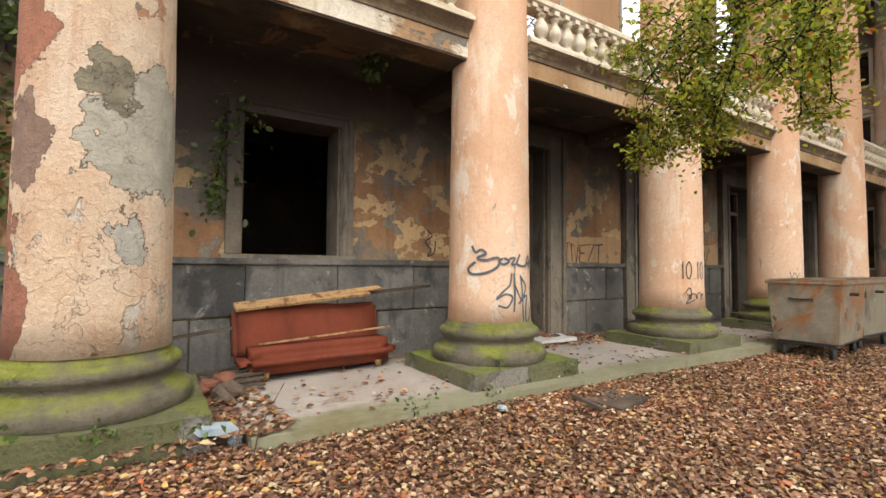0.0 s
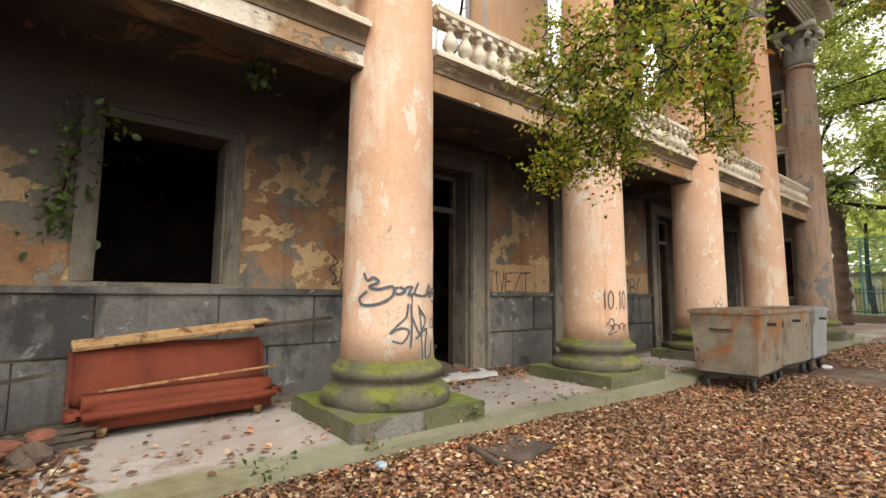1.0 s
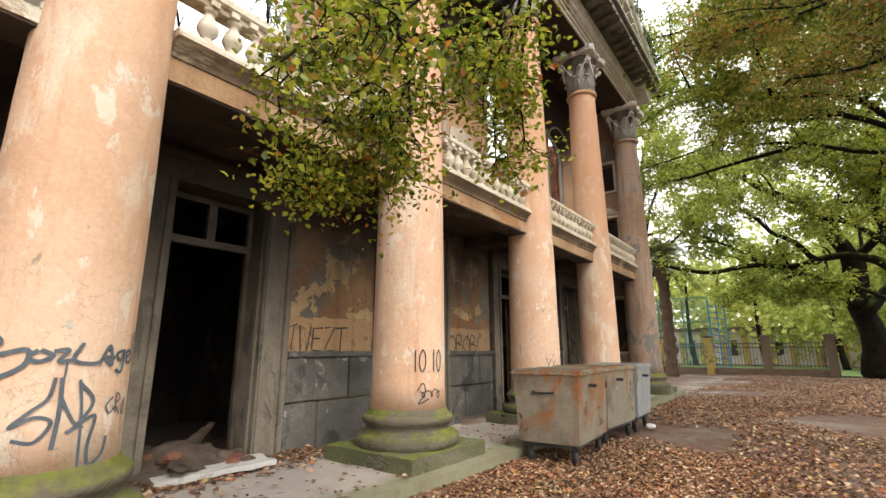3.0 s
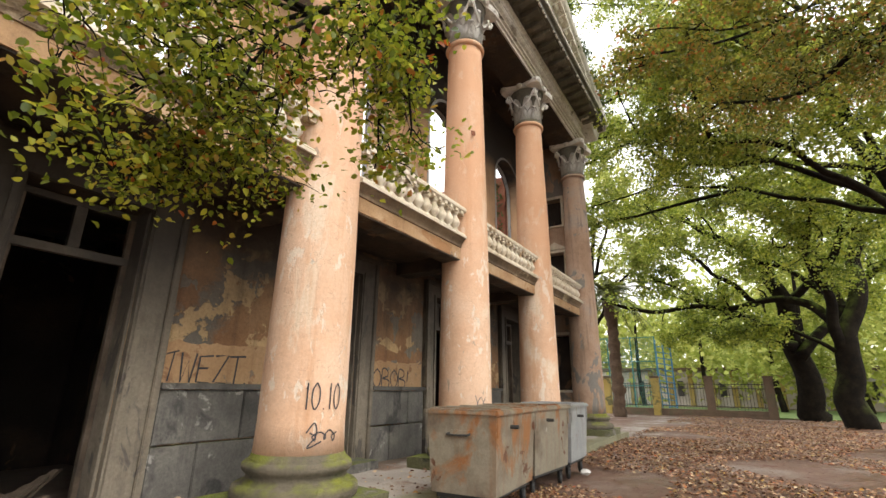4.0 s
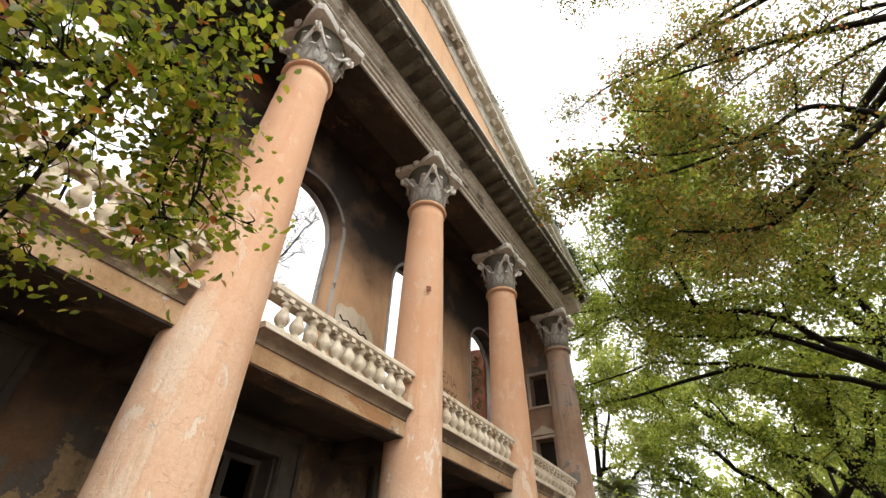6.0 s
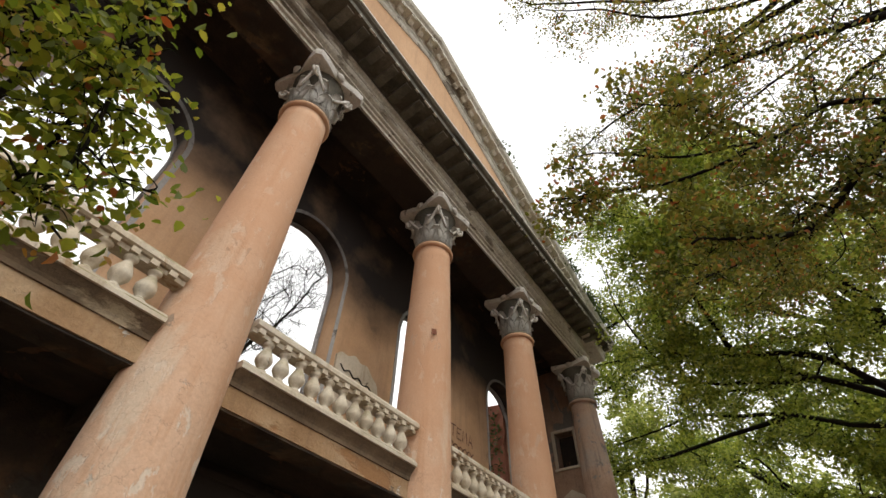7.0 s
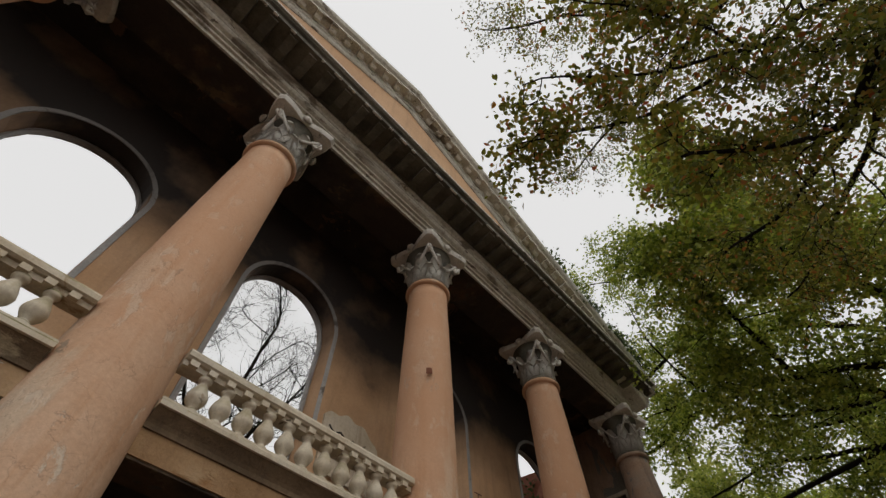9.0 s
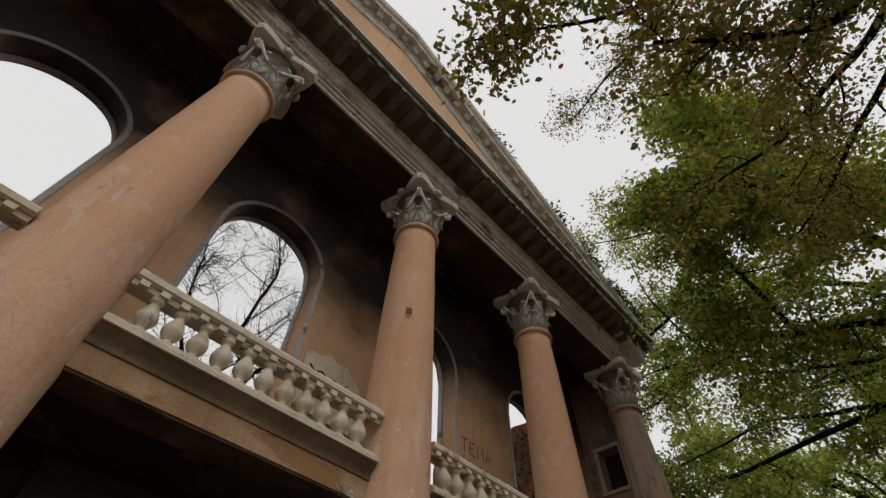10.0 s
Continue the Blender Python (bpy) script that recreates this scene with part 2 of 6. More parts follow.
LEDGE = surface("rust_stained_stucco", [(0.27, 0.15, 0.065), (0.41, 0.255, 0.13), (0.53, 0.39, 0.24)], 1.1, 0.92, 26, 0.3,
    [(1.4, 0.55, 0.60, (0.33, 0.17, 0.07), 0.4, (0.6, 1, 1)), (2.4, 0.62, 0.65, (0.16, 0.12, 0.085), 0.4, (0.7, 1, 1)), (3.0, 0.64, 0.66, (0.60, 0.56, 0.48), 0.3, ONE)], ((0.22, 0.12, 0.06), 0.6), None, 0.7, bump_dist=0.02)
PEELING = surface("peeling_cream_stucco", [(0.56, 0.46, 0.32), (0.66, 0.59, 0.46), (0.72, 0.67, 0.57)], 1.3, 0.92, 26, 0.35,
    [(1.2, 0.56, 0.60, (0.36, 0.22, 0.11), 0.3, (0.6, 1, 1)), (2.6, 0.57, 0.59, (0.20, 0.17, 0.13), 0.3, (0.7, 1, 1))], ((0.24, 0.14, 0.07), 0.6), None, 0.8, bump_dist=0.02)
# Stained stucco with the corona's underside shade mixed into its tones.
STAINED_SHADE = surface("stained_shaded_stucco", [(0.10, 0.07, 0.04), (0.17, 0.115, 0.065), (0.26, 0.18, 0.105)], 1.3, 0.92, 26, 0.4,
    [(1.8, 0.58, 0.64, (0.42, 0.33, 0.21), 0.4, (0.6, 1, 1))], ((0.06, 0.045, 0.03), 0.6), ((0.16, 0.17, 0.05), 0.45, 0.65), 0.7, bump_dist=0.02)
CONCRETE = surface("worn_pavement", [(0.30, 0.26, 0.22), (0.40, 0.35, 0.30), (0.34, 0.27, 0.22)], 0.7, 0.9, 30, 0.3,
    [(0.9, 0.56, 0.64, (0.24, 0.165, 0.12), 0.4, ONE), (5.5, 0.68, 0.72, (0.14, 0.11, 0.08), 0.3, ONE)], None, None, 0.5, cracks=0.6)


def add_band(m, axis, lo, hi, colour, amount, scale, spread=1.3):
    """Moss or dirt that has spread from an edge of the paving, with a ragged outline."""
    n, l = m.node_tree.nodes, m.node_tree.links
    b = n["Principled BSDF"]
    old = b.inputs["Base Color"].links[0].from_socket
    g = n.new("ShaderNodeNewGeometry")
    sep = n.new("ShaderNodeSeparateXYZ")
    l.new(g.outputs["Position"], sep.inputs["Vector"])
    h = maths(n, l, "ADD", mask(n, l, sep.outputs[axis], lo, hi), maths(n, l, "MULTIPLY", maths(n, l, "SUBTRACT", noise_fac(n, l, scale, 6, 0.65), 0.5), spread))
    tint = ramp(n, l, noise_fac(n, l, 7.0, 6, 0.7), [(0.3, tuple(0.55 * c for c in colour)), (0.7, colour)])
    l.new(blend(n, l, maths(n, l, "MULTIPLY", mask(n, l, h, 0.35, 0.75), amount), old, tint), b.inputs["Base Color"])


add_band(CONCRETE, "Y", 4.25, 3.72, (0.17, 0.175, 0.06), 0.65, 1.5)
add_band(CONCRETE, "Y", 5.2, 6.0, (0.13, 0.085, 0.055), 0.85, 1.8)
PLINTH = surface("mossy_plinth_stone", [(0.10, 0.105, 0.04), (0.14, 0.135, 0.06), (0.20, 0.17, 0.12)], 1.1, 0.95, 26, 0.5,
    [(1.5, 0.56, 0.62, (0.24, 0.215, 0.18), 0.4, ONE), (4.0, 0.62, 0.68, (0.06, 0.06, 0.03), 0.4, ONE)], None, ((0.19, 0.22, 0.03), 0.42, 0.56), 1.0, bump_dist=0.03)
CAPSTONE = surface("pale_grey_carved_stone", [(0.66, 0.63, 0.55), (0.76, 0.73, 0.66), (0.80, 0.78, 0.72)], 2.0, 0.9, 30, 0.35,
    [(3.0, 0.60, 0.66, (0.26, 0.24, 0.20), 0.4, ONE)], ((0.24, 0.22, 0.18), 0.4), None, 0.6)
SOIL = surface("damp_leafy_soil", [(0.085, 0.042, 0.026), (0.15, 0.080, 0.050), (0.21, 0.135, 0.098)], 0.35, 0.85, 14, 0.5,
    [(0.35, 0.53, 0.63, (0.23, 0.175, 0.14), 0.4, ONE), (6.0, 0.60, 0.66, (0.16, 0.06, 0.025), 0.4, ONE)], None, None, 0.8, bump_dist=0.03)
wn2, wl2 = SOIL.node_tree.nodes, SOIL.node_tree.links
wl2.new(maths(wn2, wl2, "ADD", maths(wn2, wl2, "MULTIPLY", mask(wn2, wl2, noise_fac(wn2, wl2, 0.4, 6, 0.6), 0.62, 0.48), 0.6), 0.28), wn2["Principled BSDF"].inputs["Roughness"])
RUST = surface("rusty_grey_steel", [(0.22, 0.19, 0.135), (0.28, 0.245, 0.18), (0.15, 0.11, 0.075)], 1.6, 0.6, 30, 0.3,
    [(1.5, 0.54, 0.62, (0.30, 0.13, 0.045), 0.6, (1, 1, 0.7)), (3.0, 0.62, 0.65, (0.13, 0.055, 0.025), 0.7, ONE), (4.0, 0.70, 0.72, (0.5, 0.49, 0.45), 0.4, ONE)], ((0.22, 0.10, 0.04), 0.5), None, 0.3, 0.25)
GREY_STEEL = surface("faded_grey_steel", [(0.28, 0.30, 0.30), (0.36, 0.37, 0.36), (0.24, 0.23, 0.21)], 1.6, 0.5, 30, 0.3,
    [(1.8, 0.60, 0.66, (0.22, 0.12, 0.07), 0.6, (1, 1, 0.5))], ((0.14, 0.10, 0.07), 0.5), None, 0.3, 0.25)
BLACK_RUBBER = surface("black_rubber", [(0.018, 0.018, 0.018), (0.04, 0.037, 0.033)], 6, 0.8, 40, 0.3)
SOFA = surface("red_brown_leatherette", [(0.125, 0.026, 0.011), (0.17, 0.037, 0.015), (0.11, 0.026, 0.013)], 1.5, 0.8, 50, 0.25,
    [(3.0, 0.62, 0.68, (0.13, 0.045, 0.028), 0.4, ONE)], ((0.08, 0.02, 0.01), 0.5), None, 0.25)
SOFA.node_tree.nodes["Principled BSDF"].inputs["Specular IOR Level"].default_value = 0.25
PALE_WOOD = surface("splintered_pale_wood", [(0.30, 0.16, 0.06), (0.46, 0.28, 0.12), (0.24, 0.11, 0.04)], 5.0, 0.8, 40, 0.5, [(6.0, 0.55, 0.6, (0.14, 0.06, 0.02), 0.4, ONE)], ((0.16, 0.07, 0.03), 0.6), None, 0.4, vary=0.3)
DARK_WOOD = surface("dark_rotten_wood", [(0.05, 0.034, 0.022), (0.10, 0.07, 0.045), (0.14, 0.105, 0.075)], 3.0, 0.85, 40, 0.4, (), None, None, 0.5, vary=0.3)
BARK = surface("dark_bark", [(0.006, 0.005, 0.004), (0.012, 0.009, 0.006), (0.022, 0.018, 0.011)], 3.0, 0.97, 16, 0.5, (), None, ((0.10, 0.13, 0.025), 0.4, 0.6), 0.9, bump_dist=0.03)
BARK.node_tree.nodes["Principled BSDF"].inputs["Specular IOR Level"].default_value = 0.1
PALM_BARK = surface("shaggy_palm_bark", [(0.07, 0.042, 0.024), (0.12, 0.075, 0.045)], 4.0, 0.95, 18, 0.5, (), None, None, 0.9, bump_dist=0.03)
RUBBLE = surface("earthy_rubble", [(0.06, 0.04, 0.027), (0.11, 0.075, 0.05), (0.18, 0.135, 0.10)], 3.0, 0.95, 18, 0.45, (), None, None, 0.8, vary=0.4)
MARBLE = surface("dirty_white_slab", [(0.46, 0.44, 0.40), (0.56, 0.54, 0.50)], 2.5, 0.7, 30, 0.25, [(3.0, 0.6, 0.68, (0.25, 0.2, 0.15), 0.4, ONE)])
BLACK_PAINT = surface("black_spray_paint", [(0.028, 0.027, 0.032), (0.05, 0.048, 0.05)], 12, 0.7, 60, 0.3)
BLUE_PAINT = surface("faded_blue_black_spray_paint", [(0.055, 0.07, 0.085), (0.11, 0.125, 0.135)], 12, 0.75, 60, 0.3)
BROWN_PAINT = surface("brown_spray_paint", [(0.10, 0.04, 0.025), (0.15, 0.06, 0.04)], 12, 0.75, 60, 0.3)
IRON = surface("black_iron", [(0.025, 0.025, 0.024), (0.05, 0.045, 0.04)], 5, 0.6, 40, 0.3, metal=0.3)
YELLOW_POST = surface("mossy_yellow_post", [(0.36, 0.25, 0.06), (0.42, 0.31, 0.09), (0.22, 0.19, 0.07)], 1.2, 0.9, 24, 0.4, [(1.8, 0.56, 0.62, (0.13, 0.12, 0.05), 0.5, ONE)])
BROWN_POST = surface("dark_brown_post", [(0.09, 0.06, 0.04), (0.14, 0.09, 0.055), (0.10, 0.09, 0.05)], 1.2, 0.9, 24, 0.4)
TEAL = surface("teal_metal_mesh", [(0.03, 0.16, 0.15), (0.05, 0.22, 0.21)], 2, 0.6, 20, 0.2)
BLUE = surface("blue_metal", [(0.05, 0.16, 0.28), (0.07, 0.21, 0.34)], 2, 0.6, 20, 0.2)
FAR_WALL = surface("pale_far_wall", [(0.45, 0.40, 0.34), (0.55, 0.50, 0.44)], 0.8, 0.9, 14, 0.25)
GRASS_SOIL = surface("grassy_ground", [(0.08, 0.13, 0.03), (0.12, 0.18, 0.04)], 0.5, 0.95, 12, 0.4)
PLASTIC = surface("pale_plastic", [(0.26, 0.36, 0.42), (0.42, 0.47, 0.50)], 8, 0.45, 40, 0.15)
BRICK = surface("broken_red_brick", [(0.20, 0.075, 0.045), (0.28, 0.11, 0.06)], 4, 0.95, 26, 0.4, vary=0.4)


def leaf_material(name, stops, rough=0.5, through_light=0.35):
    m, n, l, b = shader(name, rough)
    g = n.new("ShaderNodeNewGeometry")
    c = ramp(n, l, g.outputs["Random Per Island"], stops)
    c = blend(n, l, 1.0, c, ramp(n, l, noise_fac(n, l, 0.5, 3), [(0.3, (0.65, 0.7, 0.6)), (0.7, (1.15, 1.12, 1.0))]), "MULTIPLY")
    l.new(c, b.inputs["Base Color"])
    tr = n.new("ShaderNodeBsdfTranslucent")
    l.new(c, tr.inputs["Color"])
    mx = n.new("ShaderNodeMixShader")
    mx.inputs["Fac"].default_value = through_light
    l.new(b.outputs[0], mx.inputs[1])
    l.new(tr.outputs[0], mx.inputs[2])
    l.new(mx.outputs[0], n["Material Output"].inputs["Surface"])
    return m


NEAR_LEAF = leaf_material("glossy_green_leaf", [(0.0, (0.09, 0.13, 0.012)), (0.4, (0.24, 0.29, 0.025)), (0.8, (0.50, 0.50, 0.06)), (0.94, (0.46, 0.36, 0.05)), (0.985, (0.45, 0.14, 0.03)), (1.0, (0.42, 0.08, 0.02))], 0.35, 0.6)
TREE_LEAF = leaf_material("tree_leaf", [(0.0, (0.10, 0.15, 0.018)), (0.5, (0.30, 0.37, 0.045)), (1.0, (0.56, 0.58, 0.11))], 0.4, 0.43)
RED_LEAF = leaf_material("reddening_leaf", [(0.0, (0.09, 0.11, 0.018)), (0.55, (0.24, 0.25, 0.035)), (0.88, (0.36, 0.27, 0.05)), (0.97, (0.45, 0.17, 0.04)), (1.0, (0.42, 0.10, 0.03))], 0.45, 0.45)
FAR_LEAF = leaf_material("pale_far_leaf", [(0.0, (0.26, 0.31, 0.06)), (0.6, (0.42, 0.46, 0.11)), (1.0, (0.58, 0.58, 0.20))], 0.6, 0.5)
IVY_LEAF = leaf_material("ivy_leaf", [(0.0, (0.035, 0.06, 0.012)), (1.0, (0.10, 0.15, 0.03))], 0.45, 0.25)
PALM_LEAF = leaf_material("palm_leaf", [(0.0, (0.06, 0.075, 0.02)), (1.0, (0.15, 0.16, 0.05))], 0.5, 0.25)
DEAD_LEAF = leaf_material("fallen_leaf", [(0.0, (0.075, 0.036, 0.024)), (0.28, (0.18, 0.082, 0.050)), (0.56, (0.31, 0.145, 0.085)), (0.76, (0.45, 0.27, 0.17)), (0.89, (0.60, 0.46, 0.33)), (0.94, (0.52, 0.33, 0.09)), (0.97, (0.45, 0.15, 0.05)), (1.0, (0.40, 0.09, 0.03))], 0.6, 0.1)


# ---- building helpers ----
def mesh_of(name, bm, mat, smooth=False):
    me = bpy.data.meshes.new(name)
    bm.to_mesh(me)
    bm.free()
    me.materials.append(mat)
    if smooth:
        me.shade_smooth()
    return me


def part(name, bm, mat, parent=None, label="", smooth=False, at=None):
    ob = new(name, mesh_of(name, bm, mat, smooth))
    ob.parent = parent
    if at is not None:
        ob.matrix_basis = at
    return tagged(ob, label)


def thing(name, label, category, at=None, group="", kind=""):
    ob = new(name)
    ob.empty_display_size = 0.1
    if at is not None:
        ob.matrix_basis = at
    return tagged(ob, label, category, group, kind)


def box(bm, x0, x1, y0, y1, z0, z1, m=None):
    v = [bm.verts.new(p) for p in ((x0, y0, z0), (x1, y0, z0), (x1, y1, z0), (x0, y1, z0), (x0, y0, z1), (x1, y0, z1), (x1, y1, z1), (x0, y1, z1))]
    for f in ((3, 2, 1, 0), (4, 5, 6, 7), (0, 1, 5, 4), (1, 2, 6, 5), (2, 3, 7, 6), (3, 0, 4, 7)):
        bm.faces.new([v[i] for i in f])
    if m is not None:
        bmesh.ops.transform(bm, matrix=m, verts=v)
    return v


def worn_box(x0, x1, y0, y1, z0, z1, bevel=0.015, rough=0.0, seed=0, cuts=0):
    bm = bmesh.new()
    box(bm, x0, x1, y0, y1, z0, z1)
    if cuts:
        bmesh.ops.subdivide_edges(bm, edges=bm.edges[:], cuts=cuts, use_grid_fill=True)
    elif bevel:
        bmesh.ops.bevel(bm, geom=bm.edges[:], offset=bevel, segments=2, affect="EDGES")
    if rough:
        for v in bm.verts:
            v.co += rough * noise.noise_vector(v.co * 5.0 + Vector((seed, seed * 2.1, 0)))
    return bm


def lathe(profile, segs=48, chips=0.0, seed=0):
    """A turned body from (radius, height) pairs, bottom to top."""
    bm = bmesh.new()
    rings = []
    for r, z in profile:
        ring = []
        for k in range(segs):
            a = 2 * math.pi * k / segs
            d = chips * noise.noise(Vector((math.cos(a) * 2.2, math.sin(a) * 2.2, z * 2.5 + seed))) if chips else 0
            ring.append(bm.verts.new(((r + d) * math.cos(a), (r + d) * math.sin(a), z)))
        rings.append(ring)
    for lo, hi in zip(rings, rings[1:]):
        for k in range(segs):
            bm.faces.new((lo[k], lo[(k + 1) % segs], hi[(k + 1) % segs], hi[k]))
    bm.faces.new(rings[0][::-1])
    bm.faces.new(rings[-1])
    return bm


def sweep_x(bm, x0, x1, profile):
    """A moulding along x: profile is a closed (y, z) outline."""
    a = [bm.verts.new((x0, y, z)) for y, z in profile]
    b = [bm.verts.new((x1, y, z)) for y, z in profile]
    k = len(profile)
    for i in range(k):
        bm.faces.new((a[i], a[(i + 1) % k], b[(i + 1) % k], b[i]))
    bm.faces.new(a[::-1])
    bm.faces.new(b)
    bmesh.ops.recalc_face_normals(bm, faces=bm.faces[:])


def tube(bm, pts, radii, sides=7, caps=True):
    """A tapering tube along pts."""
    pts = [Vector(p) for p in pts]
    rings = []
    side = None
    for i, p in enumerate(pts):
        d = (pts[min(i + 1, len(pts) - 1)] - pts[max(i - 1, 0)]).normalized()
        if side is None or abs(side.dot(d)) > 0.95:
            side = d.orthogonal().normalized()
        side = (side - d * side.dot(d)).normalized()
        up = d.cross(side)
        rings.append([bm.verts.new(p + radii[i] * (math.cos(2 * math.pi * k / sides) * side + math.sin(2 * math.pi * k / sides) * up)) for k in range(sides)])
    for lo, hi in zip(rings, rings[1:]):
        for k in range(sides):
            bm.faces.new((lo[k], lo[(k + 1) % sides], hi[(k + 1) % sides], hi[k]))
    if caps:
        bm.faces.new(rings[0][::-1])
        bm.faces.new(rings[-1])


def smooth_path(pts, steps=6):
    """A Catmull-Rom line through pts."""
    p = [Vector(q) for q in pts]
    p = [2 * p[0] - p[1]] + p + [2 * p[-1] - p[-2]]
    out = []
    for i in range(1, len(p) - 2):
        for s in range(steps):
            t = s / steps
            out.append(0.5 * (2 * p[i] + (p[i + 1] - p[i - 1]) * t + (2 * p[i - 1] - 5 * p[i] + 4 * p[i + 1] - p[i + 2]) * t * t + (3 * p[i] - p[i - 1] - 3 * p[i + 1] + p[i + 2]) * t ** 3))
    out.append(p[-2])
    return out


def wall_xz(bm, x0, x1, z0, z1, y0, y1, openings):
    """A wall in the x-z plane with openings (xa, xb, za, zb, arch rise)."""
    x = x0
    for xa, xb, za, zb, rise in sorted(openings):
        box(bm, x, xa, y0, y1, z0, z1)
        if za > z0:
            box(bm, xa, xb, y0, y1, z0, za)
        steps = 20 if rise else 1
        c, h = (xa + xb) / 2, (xb - xa) / 2
        for k in range(steps):
            u, w = xa + (xb - xa) * k / steps, xa + (xb - xa) * (k + 1) / steps
            zu = zb - rise + rise * math.sqrt(max(0, 1 - ((u - c) / h) ** 2)) if rise else zb
            zw = zb - rise + rise * math.sqrt(max(0, 1 - ((w - c) / h) ** 2)) if rise else zb
            v = [bm.verts.new(p) for p in ((u, y0, zu), (w, y0, zw), (w, y1, zw), (u, y1, zu), (u, y0, z1), (w, y0, z1), (w, y1, z1), (u, y1, z1))]
            for f in ((3, 2, 1, 0), (4, 5, 6, 7), (0, 1, 5, 4), (1, 2, 6, 5), (2, 3, 7, 6), (3, 0, 4, 7)):
                bm.faces.new([v[i] for i in f])
        x = xb
    box(bm, x, x1, y0, y1, z0, z1)


LEAF_SHAPE = np.array(((0, 0, 0), (0.33, 0.35, 0.10), (0.30, 0.78, 0.08), (0, 1.15, -0.06), (-0.30, 0.78, 0.08), (-0.33, 0.35, 0.10), (0, 0.6, 0.0)))
LEAF_FACES = ((0, 1, 6), (1, 2, 6), (2, 3, 6), (3, 4, 6), (4, 5, 6), (5, 0, 6))
SMALL_SHAPE = np.array(((0, 0, 0), (0.36, 0.5, 0.12), (0, 1.1, 0), (-0.36, 0.5, 0.12)))
SMALL_FACES = ((0, 1, 2), (0, 2, 3))


def leaves(name, places, size, mat, parent=None, flat=0.0, fine=False, seed=1, droop=0.0, curl=1.0):
    """One mesh of many leaves at places. flat: 1 lies on the ground, 0 any way round."""
    rng = np.random.default_rng(seed)
    p = np.asarray(places, float)
    k = len(p)
    shape, faces = (LEAF_SHAPE, LEAF_FACES) if fine else (SMALL_SHAPE, SMALL_FACES)
    az = rng.uniform(0, 2 * np.pi, k)
    el = rng.normal(0, 1, k) * (1 - flat) * 0.6 - droop
    ro = rng.normal(0, 1, k) * ((1 - flat) * 0.7 + 0.22)
    s = size * rng.uniform(0.6, 1.35, k)
    fwd = np.stack((np.cos(az) * np.cos(el), np.sin(az) * np.cos(el), np.sin(el)), 1)
    side = np.stack((-np.sin(az), np.cos(az), np.zeros(k)), 1)
    up = np.cross(fwd, side)
    side, up = side * np.cos(ro)[:, None] + up * np.sin(ro)[:, None], up * np.cos(ro)[:, None] - side * np.sin(ro)[:, None]
    bend = curl * rng.uniform(0.2, 2.2, k)
    v = p[:, None] + s[:, None, None] * (shape[None, :, 0:1] * side[:, None] + shape[None, :, 1:2] * fwd[:, None] + (shape[None, :, 2:3] * bend[:, None, None]) * up[:, None])
    me = bpy.data.meshes.new(name)
    n = len(shape)
    f = (np.asarray(faces)[None] + (np.arange(k) * n)[:, None, None]).reshape(-1, 3)
    me.vertices.add(k * n)
    me.vertices.foreach_set("co", v.reshape(-1).astype(np.float32))
    me.loops.add(f.size)
    me.loops.foreach_set("vertex_index", f.reshape(-1).astype(np.int32))
    me.polygons.add(len(f))
    me.polygons.foreach_set("loop_start", np.arange(0, f.size, 3, dtype=np.int32))
    me.update(calc_edges=True)
    me.validate()
    me.materials.append(mat)
    ob = new(name, me)
    ob.parent = parent
    return ob


# ---- the plan ----
COLUMN_X = (-0.27, 3.66, 7.59, 11.51, 15.46, 19.6)
COLUMN_Y = 4.52
WALL, BACK = 6.14, 6.66
BAYS = (1.695, 5.625, 9.55, 13.485, 17.5)
FLOOR = 0.18

# ---- ground ----
bm = bmesh.new()
bmesh.ops.create_grid(bm, x_segments=220, y_segments=160, size=1.0)
for v in bm.verts:
    x, y = v.co.x, v.co.y
    v.co.x, v.co.y = 8 + 32 * x + 460 * x ** 5, -2 + 22 * y + 460 * y ** 5
    fall = 1.0 if abs(v.co.x) < 60 and abs(v.co.y) < 50 else 0.0
    v.co.z = fall * (0.05 * noise.noise(v.co * 0.5) + 0.02 * noise.noise(v.co * 2.0)) - 0.02
    if -6 < v.co.x < 21 and 1.8 < v.co.y < 3.9:
        v.co.z += 0.055 * min(1, (v.co.y - 1.8) / 1.2) * (1 if v.co.x < 5 else max(0, 1 - (v.co.x - 5) / 2.5))
    if 3.9 <= v.co.y < 14 and -4 < v.co.x < 21.1:
        v.co.z = 0.02 if v.co.x > 0.5 else 0.08
ground = tagged(part("ground", bm, SOIL, smooth=True), "damp brown soil under fallen leaves", "ground", kind="structure")

# ---- pavement under the portico ----
pavement = thing("pavement", "worn cracked concrete pavement with a mossy edge", "pavement", kind="structure")
part("slab", worn_box(0.75, 21.2, 3.58, BACK + 3.5, -0.2, FLOOR - 0.01, 0, 0.014, 3, 30), CONCRETE, pavement)
part("slab", worn_box(-3.5, 0.745, 3.95, BACK + 3.5, -0.2, FLOOR - 0.01, 0, 0.03, 8, 12), SOIL, pavement, "earth and debris over broken paving")

# ---- lower wall ----
low_openings = [(BAYS[0] - 0.68, BAYS[0] + 0.60, 1.58, 3.36, 0)] + [(c - 0.66, c + 0.62, FLOOR - 0.1, 3.62, 0) for c in BAYS[1:]]
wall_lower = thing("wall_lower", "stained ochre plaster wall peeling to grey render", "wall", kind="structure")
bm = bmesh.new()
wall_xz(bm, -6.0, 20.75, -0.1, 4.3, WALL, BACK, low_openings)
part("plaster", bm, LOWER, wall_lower)

